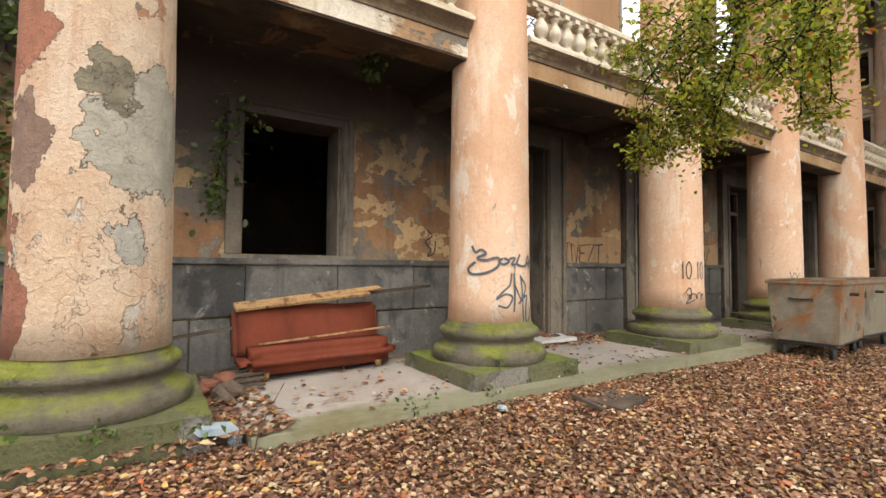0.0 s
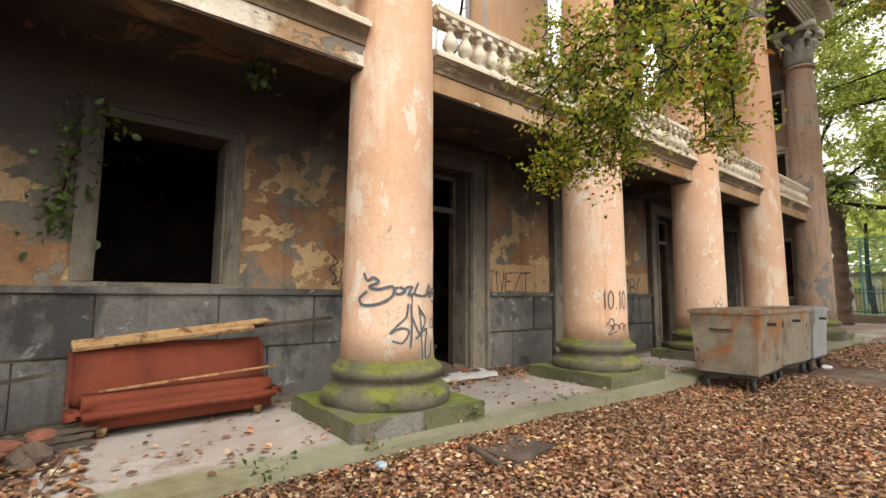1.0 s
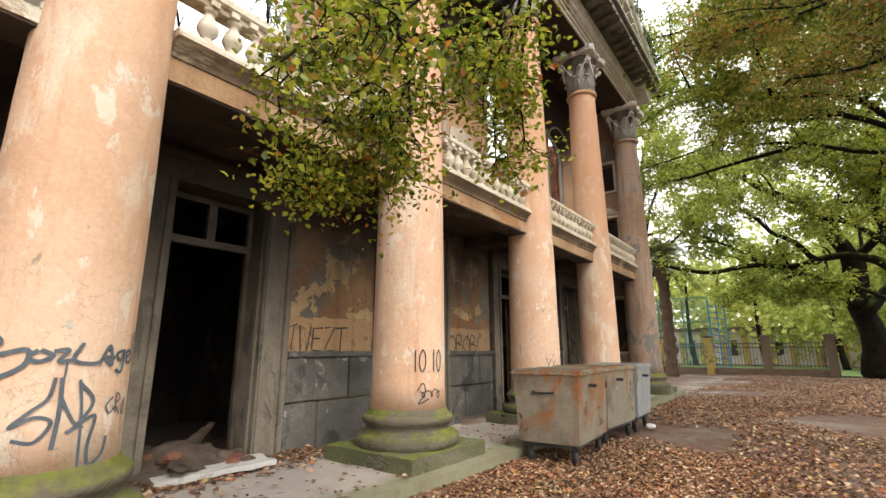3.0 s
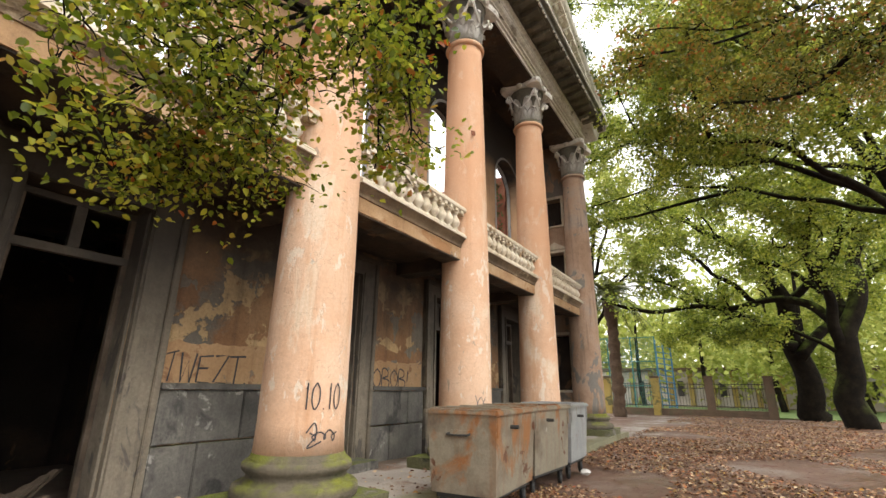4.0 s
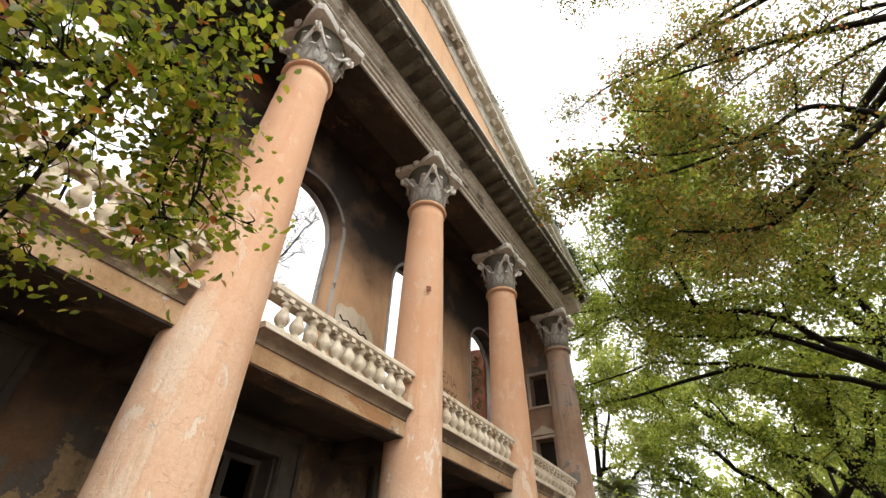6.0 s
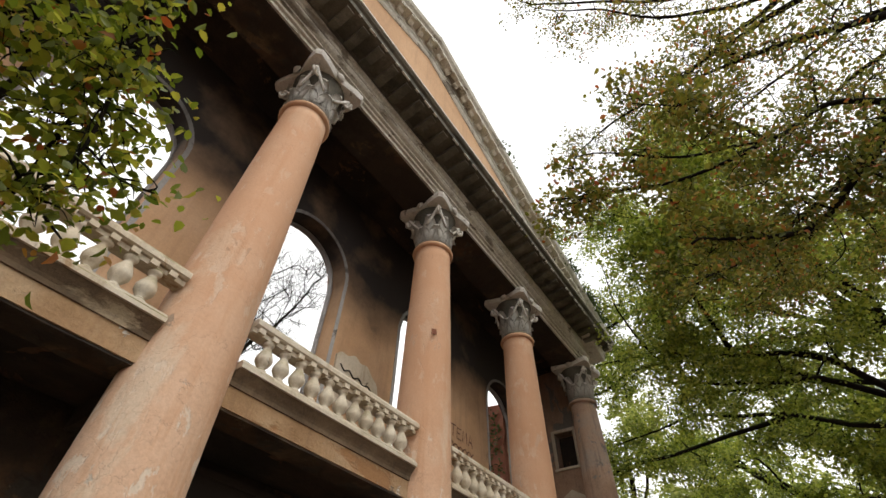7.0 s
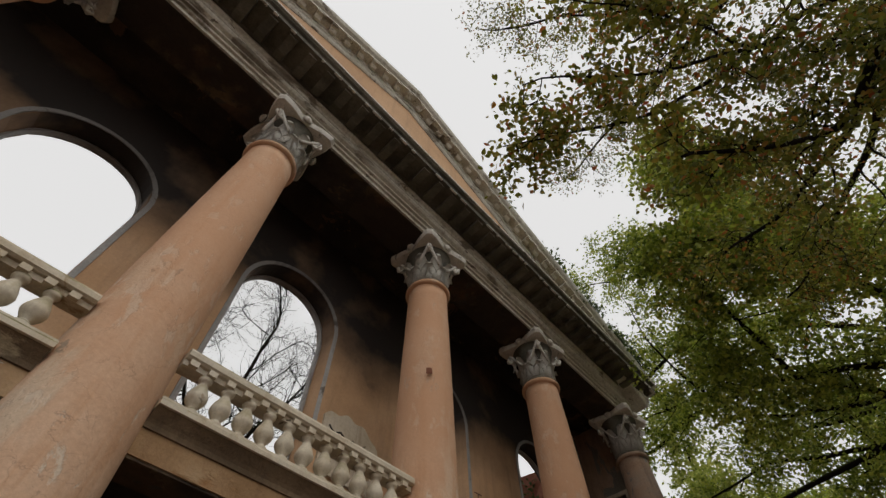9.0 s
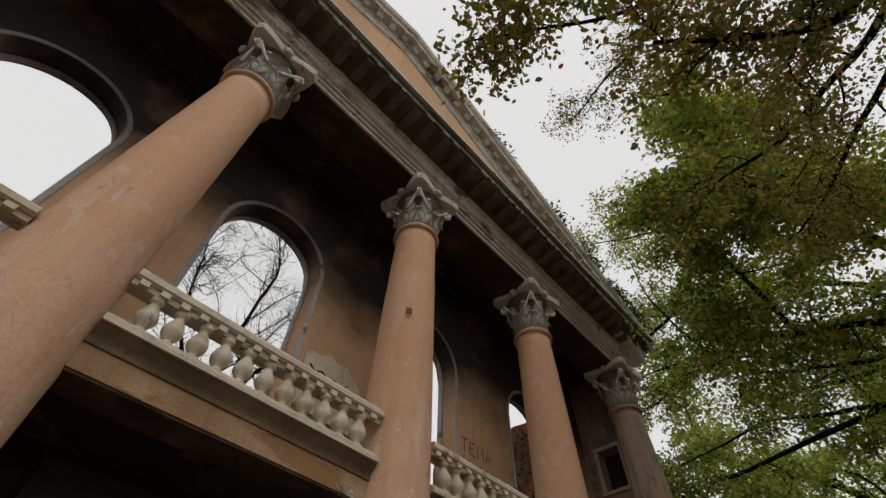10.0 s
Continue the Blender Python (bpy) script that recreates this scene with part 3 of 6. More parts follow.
# upper wall, open to the sky behind
up_openings = [(c - 1.0, c + 1.0, 4.45, 9.36, 1.0) for c in BAYS]
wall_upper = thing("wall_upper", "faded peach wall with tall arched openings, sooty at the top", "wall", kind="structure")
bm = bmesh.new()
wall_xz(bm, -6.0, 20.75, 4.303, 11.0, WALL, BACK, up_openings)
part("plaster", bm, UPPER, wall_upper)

# end wall of the portico
end_wall = thing("wall_east", "weathered brown plaster end wall with small windows", "wall", kind="structure")
bm = bmesh.new()
for z0, z1, za, zb in ((-0.1, 4.4, 1.5, 3.4), (4.4, 7.0, 5.4, 6.5), (7.0, 11.4, 7.6, 8.7)):
    wall_xz(bm, 4.75, 6.137, z0, z1, 0.0, 0.6, [(5.08, 5.72, za, zb, 0)])
bmesh.ops.rotate(bm, verts=bm.verts[:], cent=(0, 0, 0), matrix=Matrix.Rotation(radians(90), 3, "Z"))
bmesh.ops.translate(bm, verts=bm.verts[:], vec=(20.75, 0, 0))
part("plaster", bm, PIER, end_wall)
# Near-black panels added to block the sky and paint in the rooms' darkness.
for za, zb in ((1.5, 3.4), (5.4, 6.5), (7.6, 8.7)):
    part("boarding", worn_box(20.5, 20.55, 5.083, 5.717, za + 0.003, zb - 0.003, 0), DARK_PLASTER, end_wall, "near-black panel standing in for the dark room behind the window")

# rooms behind: unseen walls and ceiling, added near black so the doorways read dark
room = thing("wall_back", "near-black walls added inside the unseen ground-floor rooms", "wall", kind="structure")
part("back", worn_box(-6, 20.75, 11.0, 11.3, 0, 4.2, 0), DARK_PLASTER, room)
part("side", worn_box(-6.3, -6.003, BACK, 11.3, 0, 4.2, 0), DARK_PLASTER, room)
part("side", worn_box(20.755, 21.0, BACK, 11.3, 0, 4.2, 0), DARK_PLASTER, room)
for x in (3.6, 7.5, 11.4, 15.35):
    part("partition", worn_box(x, x + 0.3, BACK + 0.003, 10.99, 0, 4.2, 0), DARK_PLASTER, room)
ceiling_rooms = tagged(part("ceiling_rooms", worn_box(-6.2, 20.95, BACK + 0.003, 11.3, 4.204, 4.4, 0), DARK_PLASTER), "near-black ceiling added over the unseen rooms", "ceiling", kind="structure")
balcony = tagged(part("ceiling_portico", worn_box(-0.9, 20.14, 4.62, WALL - 0.003, 4.12, 4.36, 0, 0.02, 2, 14), DARK_PLASTER), "dark peeling ceiling under the balcony", "ceiling", kind="structure")
upper_ceiling = tagged(part("ceiling_upper", worn_box(-0.9, 20.74, 4.95, WALL + 0.3, 11.005, 11.3, 0, 0.02, 2, 14), DARK_PLASTER), "burnt black portico ceiling", "ceiling", kind="structure")


# ---- columns ----
def leaf_blade(bm, m, w, h, out):
    """One curling acanthus leaf, standing at the origin and facing -y."""
    rows = ((0, 0.55, 0), (0.35, 0.95, 0.05), (0.7, 0.9, 0.16), (0.92, 0.6, 0.5), (0.95, 0.35, 0.85), (0.82, 0.12, 1.0))
    grid = []
    for z, s, o in rows:
        grid.append([bm.verts.new(m @ Vector((w * s * u, -out * o + 0.03 * (abs(u) - 0.5), h * z))) for u in (-0.5, -0.25, 0, 0.25, 0.5)])
    for a, b in zip(grid, grid[1:]):
        for k in range(4):
            bm.faces.new((a[k], a[k + 1], b[k + 1], b[k]))


def capital(parent, r, z0, h, mat):
    # Bell takes the darker stucco, so shade between the leaves is in its colour.
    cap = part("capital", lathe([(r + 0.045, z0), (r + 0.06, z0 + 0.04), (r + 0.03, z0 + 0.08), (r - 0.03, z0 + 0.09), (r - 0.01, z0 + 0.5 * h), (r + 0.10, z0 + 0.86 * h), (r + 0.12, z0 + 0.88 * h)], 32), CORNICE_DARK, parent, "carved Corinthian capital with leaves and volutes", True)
    for row, (count, off, hh, ww, out, zz) in enumerate(((8, 0, 0.36, 0.34, 0.13, 0.08), (8, 22.5, 0.60, 0.32, 0.17, 0.08))):
        for k in range(count):
            bm = bmesh.new()
            leaf_blade(bm, Matrix.Rotation(radians(off + 45 * k), 4, "Z") @ Matrix.Translation((0, -r + 0.01 - 0.02 * row, z0 + zz)), ww, hh * h, out)
            bmesh.ops.solidify(bm, geom=bm.faces[:], thickness=0.02)
            part("leaf", bm, mat, cap, smooth=True)
    for k in range(4):
        for s in (-1, 1):
            bm = bmesh.new()
            pts, rad = [], []
            for i in range(26):
                a = i * 0.55
                q = 0.17 * math.exp(-0.085 * i)
                pts.append((q * math.cos(a), 0, q * math.sin(a)))
                rad.append(0.030 - 0.0007 * i)
            stem = [(-0.30, 0.10, -0.34), (-0.16, 0.04, -0.10), (-0.02, 0, 0.13)]
            tube(bm, smooth_path(stem + pts[3:], 2), [0.032] * 7 + [0.03 - 0.0004 * i for i in range(2 * len(pts[3:]) + 2 * len(stem) - 1 - 7)], 6)
            m = Matrix.Rotation(radians(45 + 90 * k), 4, "Z") @ Matrix.Translation((0, -(r + 0.235), z0 + 0.70 * h)) @ Matrix.Rotation(radians(90 - 28 * s), 4, "Z") @ Matrix.Scale(-1 if s < 0 else 1, 4, (0, 1, 0))
            bmesh.ops.transform(bm, matrix=m @ Matrix.Rotation(radians(180), 4, "Z"), verts=bm.verts[:])
            bmesh.ops.recalc_face_normals(bm, faces=bm.faces[:])
            part("volute", bm, mat, cap, smooth=True)
    # abacus with hollow sides and cut corners
    bm = bmesh.new()
    ring = []
    R = r + 0.47
    for k in range(4):
        for a in np.linspace(-41, 41, 9):
            rr = R * (0.62 + 0.38 * (abs(a) / 41) ** 1.6) if abs(a) < 41 else R
            ang = radians(a - 90 + 90 * k)
            ring.append((rr * math.cos(ang), rr * math.sin(ang)))
    lo = [bm.verts.new((x * 0.96, y * 0.96, z0 + 0.88 * h)) for x, y in ring]
    mid = [bm.verts.new((x, y, z0 + 0.93 * h)) for x, y in ring]
    hi = [bm.verts.new((x, y, z0 + h)) for x, y in ring]
    n = len(ring)
    for a, b in ((lo, mid), (mid, hi)):
        for k in range(n):
            bm.faces.new((a[k], a[(k + 1) % n], b[(k + 1) % n], b[k]))
    bm.faces.new(lo[::-1])
    bm.faces.new(hi)
    part("abacus", bm, mat, cap)
    for k in range(4):
        part("rosette", lathe([(0.02, -0.03), (0.09, -0.02), (0.10, 0.01), (0.05, 0.05), (0.02, 0.06)], 8), mat, cap, "", True,
             Matrix.Rotation(radians(90 * k), 4, "Z") @ Matrix.Translation((0, -(r + 0.20), z0 + 0.93 * h)) @ Matrix.Rotation(radians(90), 4, "X"))
    return cap


NECK, CAP_TOP = 9.12, 10.44


def column(x, y, shaft_mat, base_mat, cap_mat, label, low=0.50, top=0.385, seed=0):
    col = thing("column", label, "column", pose(x, y, 0), group="giant columns of the portico")
    part("plinth", worn_box(-0.77, 0.77, -0.74, 0.74, -0.1, 0.345, 0, 0.02, seed + 4, 9), PLINTH, col, "square moss-grown stone plinth")
    part("base", lathe([(0.66, 0.33), (0.685, 0.36), (0.697, 0.41), (0.687, 0.47), (0.655, 0.50), (0.605, 0.505), (0.60, 0.52), (0.565, 0.535), (0.552, 0.57), (0.56, 0.60), (0.585, 0.612), (0.588, 0.625),
        (0.605, 0.635), (0.612, 0.665), (0.605, 0.70), (0.58, 0.722), (0.548, 0.727), (0.545, 0.75), (0.532, 0.754), (0.517, 0.80)], 56, 0.012, seed), base_mat, col, "rounded base mouldings green with moss", True)
    prof = []
    for k in range(27):
        u = k / 26
        prof.append((low + (top - low) * (0.25 * u + 0.75 * u * u * (1.35 - 0.35 * u)) + (0.012 * math.exp(-u * 60)), 0.79 + (NECK - 0.79) * u))
    part("shaft", lathe(prof, 64, 0.006, seed + 3), shaft_mat, col, "", True)
    part("astragal", lathe([(top - 0.02, NECK - 0.06), (top + 0.055, NECK - 0.05), (top + 0.07, NECK), (top + 0.05, NECK + 0.05), (top - 0.02, NECK + 0.055)], 48), shaft_mat, col, "", True)
    capital(col, top, NECK + 0.03, CAP_TOP - NECK - 0.03, cap_mat)
    return col


for i, x in enumerate(COLUMN_X):
    if i == 0:
        column(x, 4.52, OLD_PEACH, BASE_STONE, CAPSTONE, "peach column with plaster flaked off to grey render and brick", 0.525, seed=1)
    elif i == 5:
        column(x, 4.40, PIER, BASE_STONE, CAPSTONE, "weathered brown column at the portico's end wall", seed=25)
    else:
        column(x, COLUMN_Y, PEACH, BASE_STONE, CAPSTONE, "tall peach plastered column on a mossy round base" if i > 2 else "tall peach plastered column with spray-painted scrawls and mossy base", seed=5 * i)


# ---- balcony beam, ledge and balusters, bay by bay ----
def baluster_mesh():
    return mesh_of("baluster", lathe([(0.062, 0), (0.062, 0.035), (0.04, 0.05), (0.036, 0.07), (0.06, 0.10), (0.085, 0.15), (0.088, 0.19), (0.07, 0.25), (0.045, 0.31), (0.036, 0.345), (0.052, 0.36), (0.06, 0.375), (0.06, 0.41)], 12), CREAM, True)


BALUSTER = baluster_mesh()
for i in range(1, 6):
    xa, xb = COLUMN_X[i - 1] + 0.30, COLUMN_X[i] - 0.30
    beam = thing("balcony_beam", "cream stucco balcony beam with rusty peeling underside", "beam", group="balcony beams", kind="structure")
    xa, xb = xa + 0.14, xb - 0.14
    bm = bmesh.new()
    sweep_x(bm, xa, xb, [(4.37, 3.92), (4.37, 4.15), (4.617, 4.15), (4.617, 4.115), (4.80, 4.115), (4.80, 3.92)])
    part("fascia", bm, PEELING if i == 1 else LEDGE, beam)
    bm = bmesh.new()
    sweep_x(bm, xa + 0.003, xb - 0.003, [(4.35, 4.153), (4.35, 4.20), (4.335, 4.23), (4.26, 4.315), (4.617, 4.315), (4.617, 4.153)])
    # The ledge's underside shade is put into the corona's colour.
    part("corona", bm, STAINED_SHADE, beam, "dark stained moulding with its underside shade in the colour")
    bm = bmesh.new()
    sweep_x(bm, xa, xb, [(4.235, 4.318), (4.232, 4.36), (4.245, 4.38), (4.617, 4.38), (4.617, 4.318)])
    part("ledge", bm, CREAM, beam)
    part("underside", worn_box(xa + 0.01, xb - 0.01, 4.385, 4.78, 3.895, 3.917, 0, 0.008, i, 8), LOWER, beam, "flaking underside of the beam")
    bal = thing("balustrade", "cream stucco balustrade with pear-shaped balusters", "balustrade", group="balcony balustrades")
    bm = bmesh.new()
    sweep_x(bm, xa, xb, [(4.27, 4.86), (4.24, 4.88), (4.24, 4.93), (4.26, 4.965), (4.50, 4.965), (4.52, 4.93), (4.52, 4.88), (4.49, 4.86)])
    part("rail", bm, CREAM, bal)
    part("underrail", worn_box(xa, xb, 4.30, 4.46, 4.80, 4.857, 0), CREAM, bal)
    part("foot_rail", worn_box(xa, xb, 4.265, 4.45, 4.384, 4.415, 0.006), CREAM, bal)
    k = int((xb - xa - 0.3) / 0.245)
    for j in range(k):
        ob = new("baluster", BALUSTER)
        ob.parent = bal
        ob.location = (xa + 0.28 + (xb - xa - 0.56) * j / (k - 1), 4.345, 4.405)
        ob.scale = (1.14, 1.14, 0.97)
    for j in range(int((xb - xa) / 0.2)):
        part("dentil", worn_box(xa + 0.05 + 0.2 * j, xa + 0.135 + 0.2 * j, 4.25, 4.298, 4.80, 4.858, 0), CREAM, bal)
# cross beams from the columns to the wall
for i, x in enumerate(COLUMN_X[:-1]):
    tagged(part("cross_beam", worn_box(x - 0.2, x + 0.2, 4.803, WALL - 0.003, 3.86, 4.117, 0, 0.015, i, 7), DARK_PLASTER), "dark plaster cross beam under the balcony", "beam", "cross beams", "structure")

# ---- entablature and pediment ----
XL, XR, APEX_X = -1.5, 20.6, 9.55
FACE, EDGE_Y = 4.02, 3.10
entab = thing("entablature", "greyed stucco entablature with banded architrave and bracketed cornice", "entablature", kind="structure")
bm = bmesh.new()
sweep_x(bm, XL + 0.75, XR - 0.75, [(4.06, 10.445), (4.06, 10.545), (4.005, 10.55), (4.005, 10.57), (4.03, 10.575), (4.03, 10.68), (3.965, 10.685), (3.965, 10.71), (3.995, 10.715), (3.995, 10.80), (3.92, 10.83), (3.88, 10.87), (3.88, 10.905), (3.97, 10.915), (3.97, 11.08), (3.93, 11.10), (3.91, 11.14), (3.84, 11.18), (3.84, 11.24), (4.9, 11.24), (4.9, 10.445)])
part("architrave", bm, CORNICE, entab)
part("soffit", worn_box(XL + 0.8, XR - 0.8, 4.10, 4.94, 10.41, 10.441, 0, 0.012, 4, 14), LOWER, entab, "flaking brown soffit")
bm = bmesh.new()
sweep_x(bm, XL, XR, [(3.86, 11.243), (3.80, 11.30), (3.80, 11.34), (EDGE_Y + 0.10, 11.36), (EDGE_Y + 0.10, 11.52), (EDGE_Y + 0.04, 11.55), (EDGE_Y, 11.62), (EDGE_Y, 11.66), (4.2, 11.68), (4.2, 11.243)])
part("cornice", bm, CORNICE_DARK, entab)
part("drip_edge", worn_box(XL + 0.004, XR - 0.004, EDGE_Y - 0.012, EDGE_Y + 0.05, 11.60, 11.655, 0, 0.006, 2, 30), CAPSTONE, entab, "pale drip edge")
j = 0
while XL + 0.5 + 0.46 * j < XR - 0.4:
    x = XL + 0.5 + 0.46 * j
    bm = bmesh.new()
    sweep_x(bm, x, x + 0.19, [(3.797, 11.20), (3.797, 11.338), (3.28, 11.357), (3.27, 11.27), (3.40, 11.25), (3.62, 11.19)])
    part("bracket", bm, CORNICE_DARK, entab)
    j += 1
chip_rng = random.Random(12)
x = XL + 0.3
while x < XR - 0.4:
    w = chip_rng.uniform(0.06, 0.26)
    if chip_rng.random() < 0.75:
        part("drip_chip", worn_box(x, x + w, EDGE_Y + 0.085, EDGE_Y + 0.125, 11.335, 11.358 + 0.01 * chip_rng.random(), 0), CAPSTONE, entab, "white remnant of the drip moulding")
    x += w + chip_rng.uniform(0.05, 0.3)
pediment = thing("pediment", "peach pediment with bracketed raking cornices and weeds growing on it", "pediment", kind="structure")
APEX_Z = 15.95
slope = (APEX_Z - 11.66) / (XR - APEX_X)
bm = bmesh.new()
t0 = [bm.verts.new(p) for p in ((XL + 1.2, 3.56, 11.66), (XR - 1.2, 3.56, 11.66), (APEX_X, 3.56, APEX_Z - 0.45))]
t1 = [bm.verts.new(p) for p in ((XL + 1.2, 4.3, 11.66), (XR - 1.2, 4.3, 11.66), (APEX_X, 4.3, APEX_Z - 0.45))]
bm.faces.new(t0), bm.faces.new(t1[::-1])
for k in range(3):
    bm.faces.new((t0[k], t0[(k + 1) % 3], t1[(k + 1) % 3], t1[k]))
bmesh.ops.recalc_face_normals(bm, faces=bm.faces[:])
part("tympanum", bm, TYMPANUM, pediment, "plain peach tympanum")
for side in (-1, 1):
    length = math.hypot(XR - APEX_X, APEX_Z - 11.66)
    tilt = math.atan2(APEX_Z - 11.66, XR - APEX_X)
    # local x runs down the slope from the apex
    m = Matrix.Translation((APEX_X, 0, APEX_Z)) @ Matrix.Scale(side, 4, (1, 0, 0)) @ Matrix.Rotation(tilt, 4, "Y")
    bm = bmesh.new()
    sweep_x(bm, -0.0, length, [(3.54, -0.84), (3.50, -0.78), (3.50, -0.66), (3.46, -0.62), (3.46, -0.50), (3.43, -0.44), (EDGE_Y + 0.10, -0.40), (EDGE_Y + 0.12, -0.22), (EDGE_Y + 0.04, -0.16), (EDGE_Y, -0.06), (EDGE_Y, 0.0), (4.4, 0.0), (4.4, -0.86)])
    for v in bm.verts:
        if v.co.x < 0.001:
            v.co.x = v.co.z * math.tan(tilt)
    bmesh.ops.transform(bm, matrix=m, verts=bm.verts[:])
    bmesh.ops.recalc_face_normals(bm, faces=bm.faces[:])
    part("raking_cornice", bm, CORNICE, pediment)
    j = 0
    while 0.35 + 0.46 * j < length - 1.2:
        bm = bmesh.new()
        sweep_x(bm, 0.35 + 0.46 * j, 0.54 + 0.46 * j, [(3.427, -0.58), (3.427, -0.42), (3.215, -0.403), (3.21, -0.48), (3.30, -0.50), (3.37, -0.57)])
        bmesh.ops.transform(bm, matrix=m, verts=bm.verts[:])
        bmesh.ops.recalc_face_normals(bm, faces=bm.faces[:])
        part("bracket", bm, CORNICE, pediment)
        j += 1

# ---- dado blocks, ledge, door and window surrounds ----
SPANS = [(-6.0, 4.40)] + [(a + 1.07, b - 1.11) for a, b in zip(BAYS[1:], BAYS[2:])] + [(BAYS[4] + 1.07, 20.147)]
for a, b in SPANS:
    part("ledge", worn_box(a, b, WALL - 0.13, WALL - 0.002, 1.455, 1.53, 0, 0.008, a, 6), STONE, wall_lower, "worn stone ledge over the dado")
    for course, (z0, z1) in enumerate(((0.12, 0.80), (0.81, 1.45))):
        x = a - (0.59 if course == 0 else 0.0)
        while x < b - 0.05:
            x0, x1 = max(x, a), min(x + 1.18, b)
            if x1 - x0 > 0.08:
                part("stone_block", worn_box(x0 + 0.006, x1 - 0.006, WALL - 0.075 - random.uniform(0, 0.008), WALL - 0.002, z0 + 0.005, z1 - 0.005, 0.012), STONE, wall_lower)
            x += 1.18


OCHRE = surface("repainted_ochre_plaster", [(0.40, 0.235, 0.115), (0.47, 0.29, 0.15), (0.50, 0.33, 0.18)], 1.2, 0.92, 24, 0.3,
    [(2.4, 0.60, 0.64, (0.30, 0.16, 0.08), 0.3, ONE), (3.2, 0.64, 0.67, (0.25, 0.20, 0.15), 0.3, ONE)], ((0.24, 0.13, 0.06), 0.5), None, 0.5, cracks=0.5)
for a, b, z1 in ((BAYS[1] + 1.07, BAYS[2] - 1.12, 2.06), (BAYS[2] + 1.07, BAYS[3] - 1.12, 2.02)):
    bm = bmesh.new()
    top = [(a + (b - a) * k / 20, z1 + 0.07 * noise.noise(Vector((3.1 * k, a, 0)))) for k in range(21)]
    f = bm.faces.new([bm.verts.new((x, WALL - 0.005, z)) for x, z in [(a, 1.532)] + top + [(b, 1.532)]])
    e = bmesh.ops.extrude_face_region(bm, geom=[f])
    bmesh.ops.translate(bm, verts=[q for q in e["geom"] if isinstance(q, bmesh.types.BMVert)], vec=(0, 0.004, 0))
    bmesh.ops.recalc_face_normals(bm, faces=bm.faces[:])
    part("repainted_band", bm, OCHRE, wall_lower, "paler repainted ochre band")


def frame_around(name, label, xa, xb, z0, z1, w, y_out, mat, sill=False, kind_word="door"):
    f = thing(name, label, kind_word, kind="structure")
    for sgn, x in ((-1, xa), (1, xb)):
        lo, hi = (x - w, x) if sgn < 0 else (x, x + w)
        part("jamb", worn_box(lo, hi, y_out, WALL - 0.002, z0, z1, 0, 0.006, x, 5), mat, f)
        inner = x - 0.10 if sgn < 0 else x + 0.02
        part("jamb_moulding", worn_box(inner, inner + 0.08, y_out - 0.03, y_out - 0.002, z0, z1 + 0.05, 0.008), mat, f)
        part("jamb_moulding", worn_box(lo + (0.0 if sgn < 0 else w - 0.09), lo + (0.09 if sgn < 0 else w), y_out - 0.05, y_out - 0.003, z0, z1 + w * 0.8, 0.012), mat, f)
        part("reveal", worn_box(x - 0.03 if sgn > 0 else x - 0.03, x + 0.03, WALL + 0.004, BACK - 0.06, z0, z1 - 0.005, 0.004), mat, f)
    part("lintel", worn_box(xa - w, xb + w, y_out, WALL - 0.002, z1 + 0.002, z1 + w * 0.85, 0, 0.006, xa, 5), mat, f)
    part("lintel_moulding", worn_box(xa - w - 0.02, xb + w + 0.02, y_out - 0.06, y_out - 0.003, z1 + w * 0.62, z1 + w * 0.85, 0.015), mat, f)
    if sill:
        part("sill", worn_box(xa - w - 0.05, xb + w + 0.05, y_out - 0.06, WALL + 0.2, z0 - 0.05, z0 - 0.003, 0, 0.006, 1, 7), mat, f)
    return f


def timber(bm_args, parent, name="frame_bar", mat=None, label=""):
    return part(name, worn_box(*bm_args, 0.006), mat or FRAME, parent, label)


frame_around("window_1", "empty dark window opening in a worn grey surround", BAYS[0] - 0.68, BAYS[0] + 0.60, 1.58, 3.36, 0.17, WALL - 0.05, FRAME, True, "window")
for k, c in enumerate(BAYS[1:]):
    d = frame_around("door_%d" % (k + 1), "open dark doorway in a broad grey stone surround with a transom frame", c - 0.66, c + 0.62, FLOOR - 0.05, 3.62, 0.43, WALL - 0.09, FRAME)
    y0 = WALL + 0.28
    timber((c - 0.63, c + 0.59, y0, y0 + 0.09, 2.92, 3.02), d, "transom_bar")
    timber((c - 0.63, c + 0.59, y0, y0 + 0.09, 3.52, 3.60), d, "transom_bar")
    timber((c - 0.07, c + 0.05, y0 + 0.003, y0 + 0.087, 3.02, 3.52), d, "mullion")
    timber((c - 0.63, c - 0.54, y0 + 0.003, y0 + 0.087, FLOOR, 3.52), d, "post", DARK_WOOD)
    timber((c + 0.53, c + 0.59, y0 + 0.003, y0 + 0.087, FLOOR, 3.52), d, "post", DARK_WOOD)


# upper arches: trim round each opening
def arch_line(c, h, z0, zs, steps=18):
    pts = [(c - h, z0), (c - h, zs)]
    pts += [(c - h * math.cos(math.pi * k / steps), zs + h * math.sin(math.pi * k / steps)) for k in range(1, steps)]
    return pts + [(c + h, zs), (c + h, z0)]


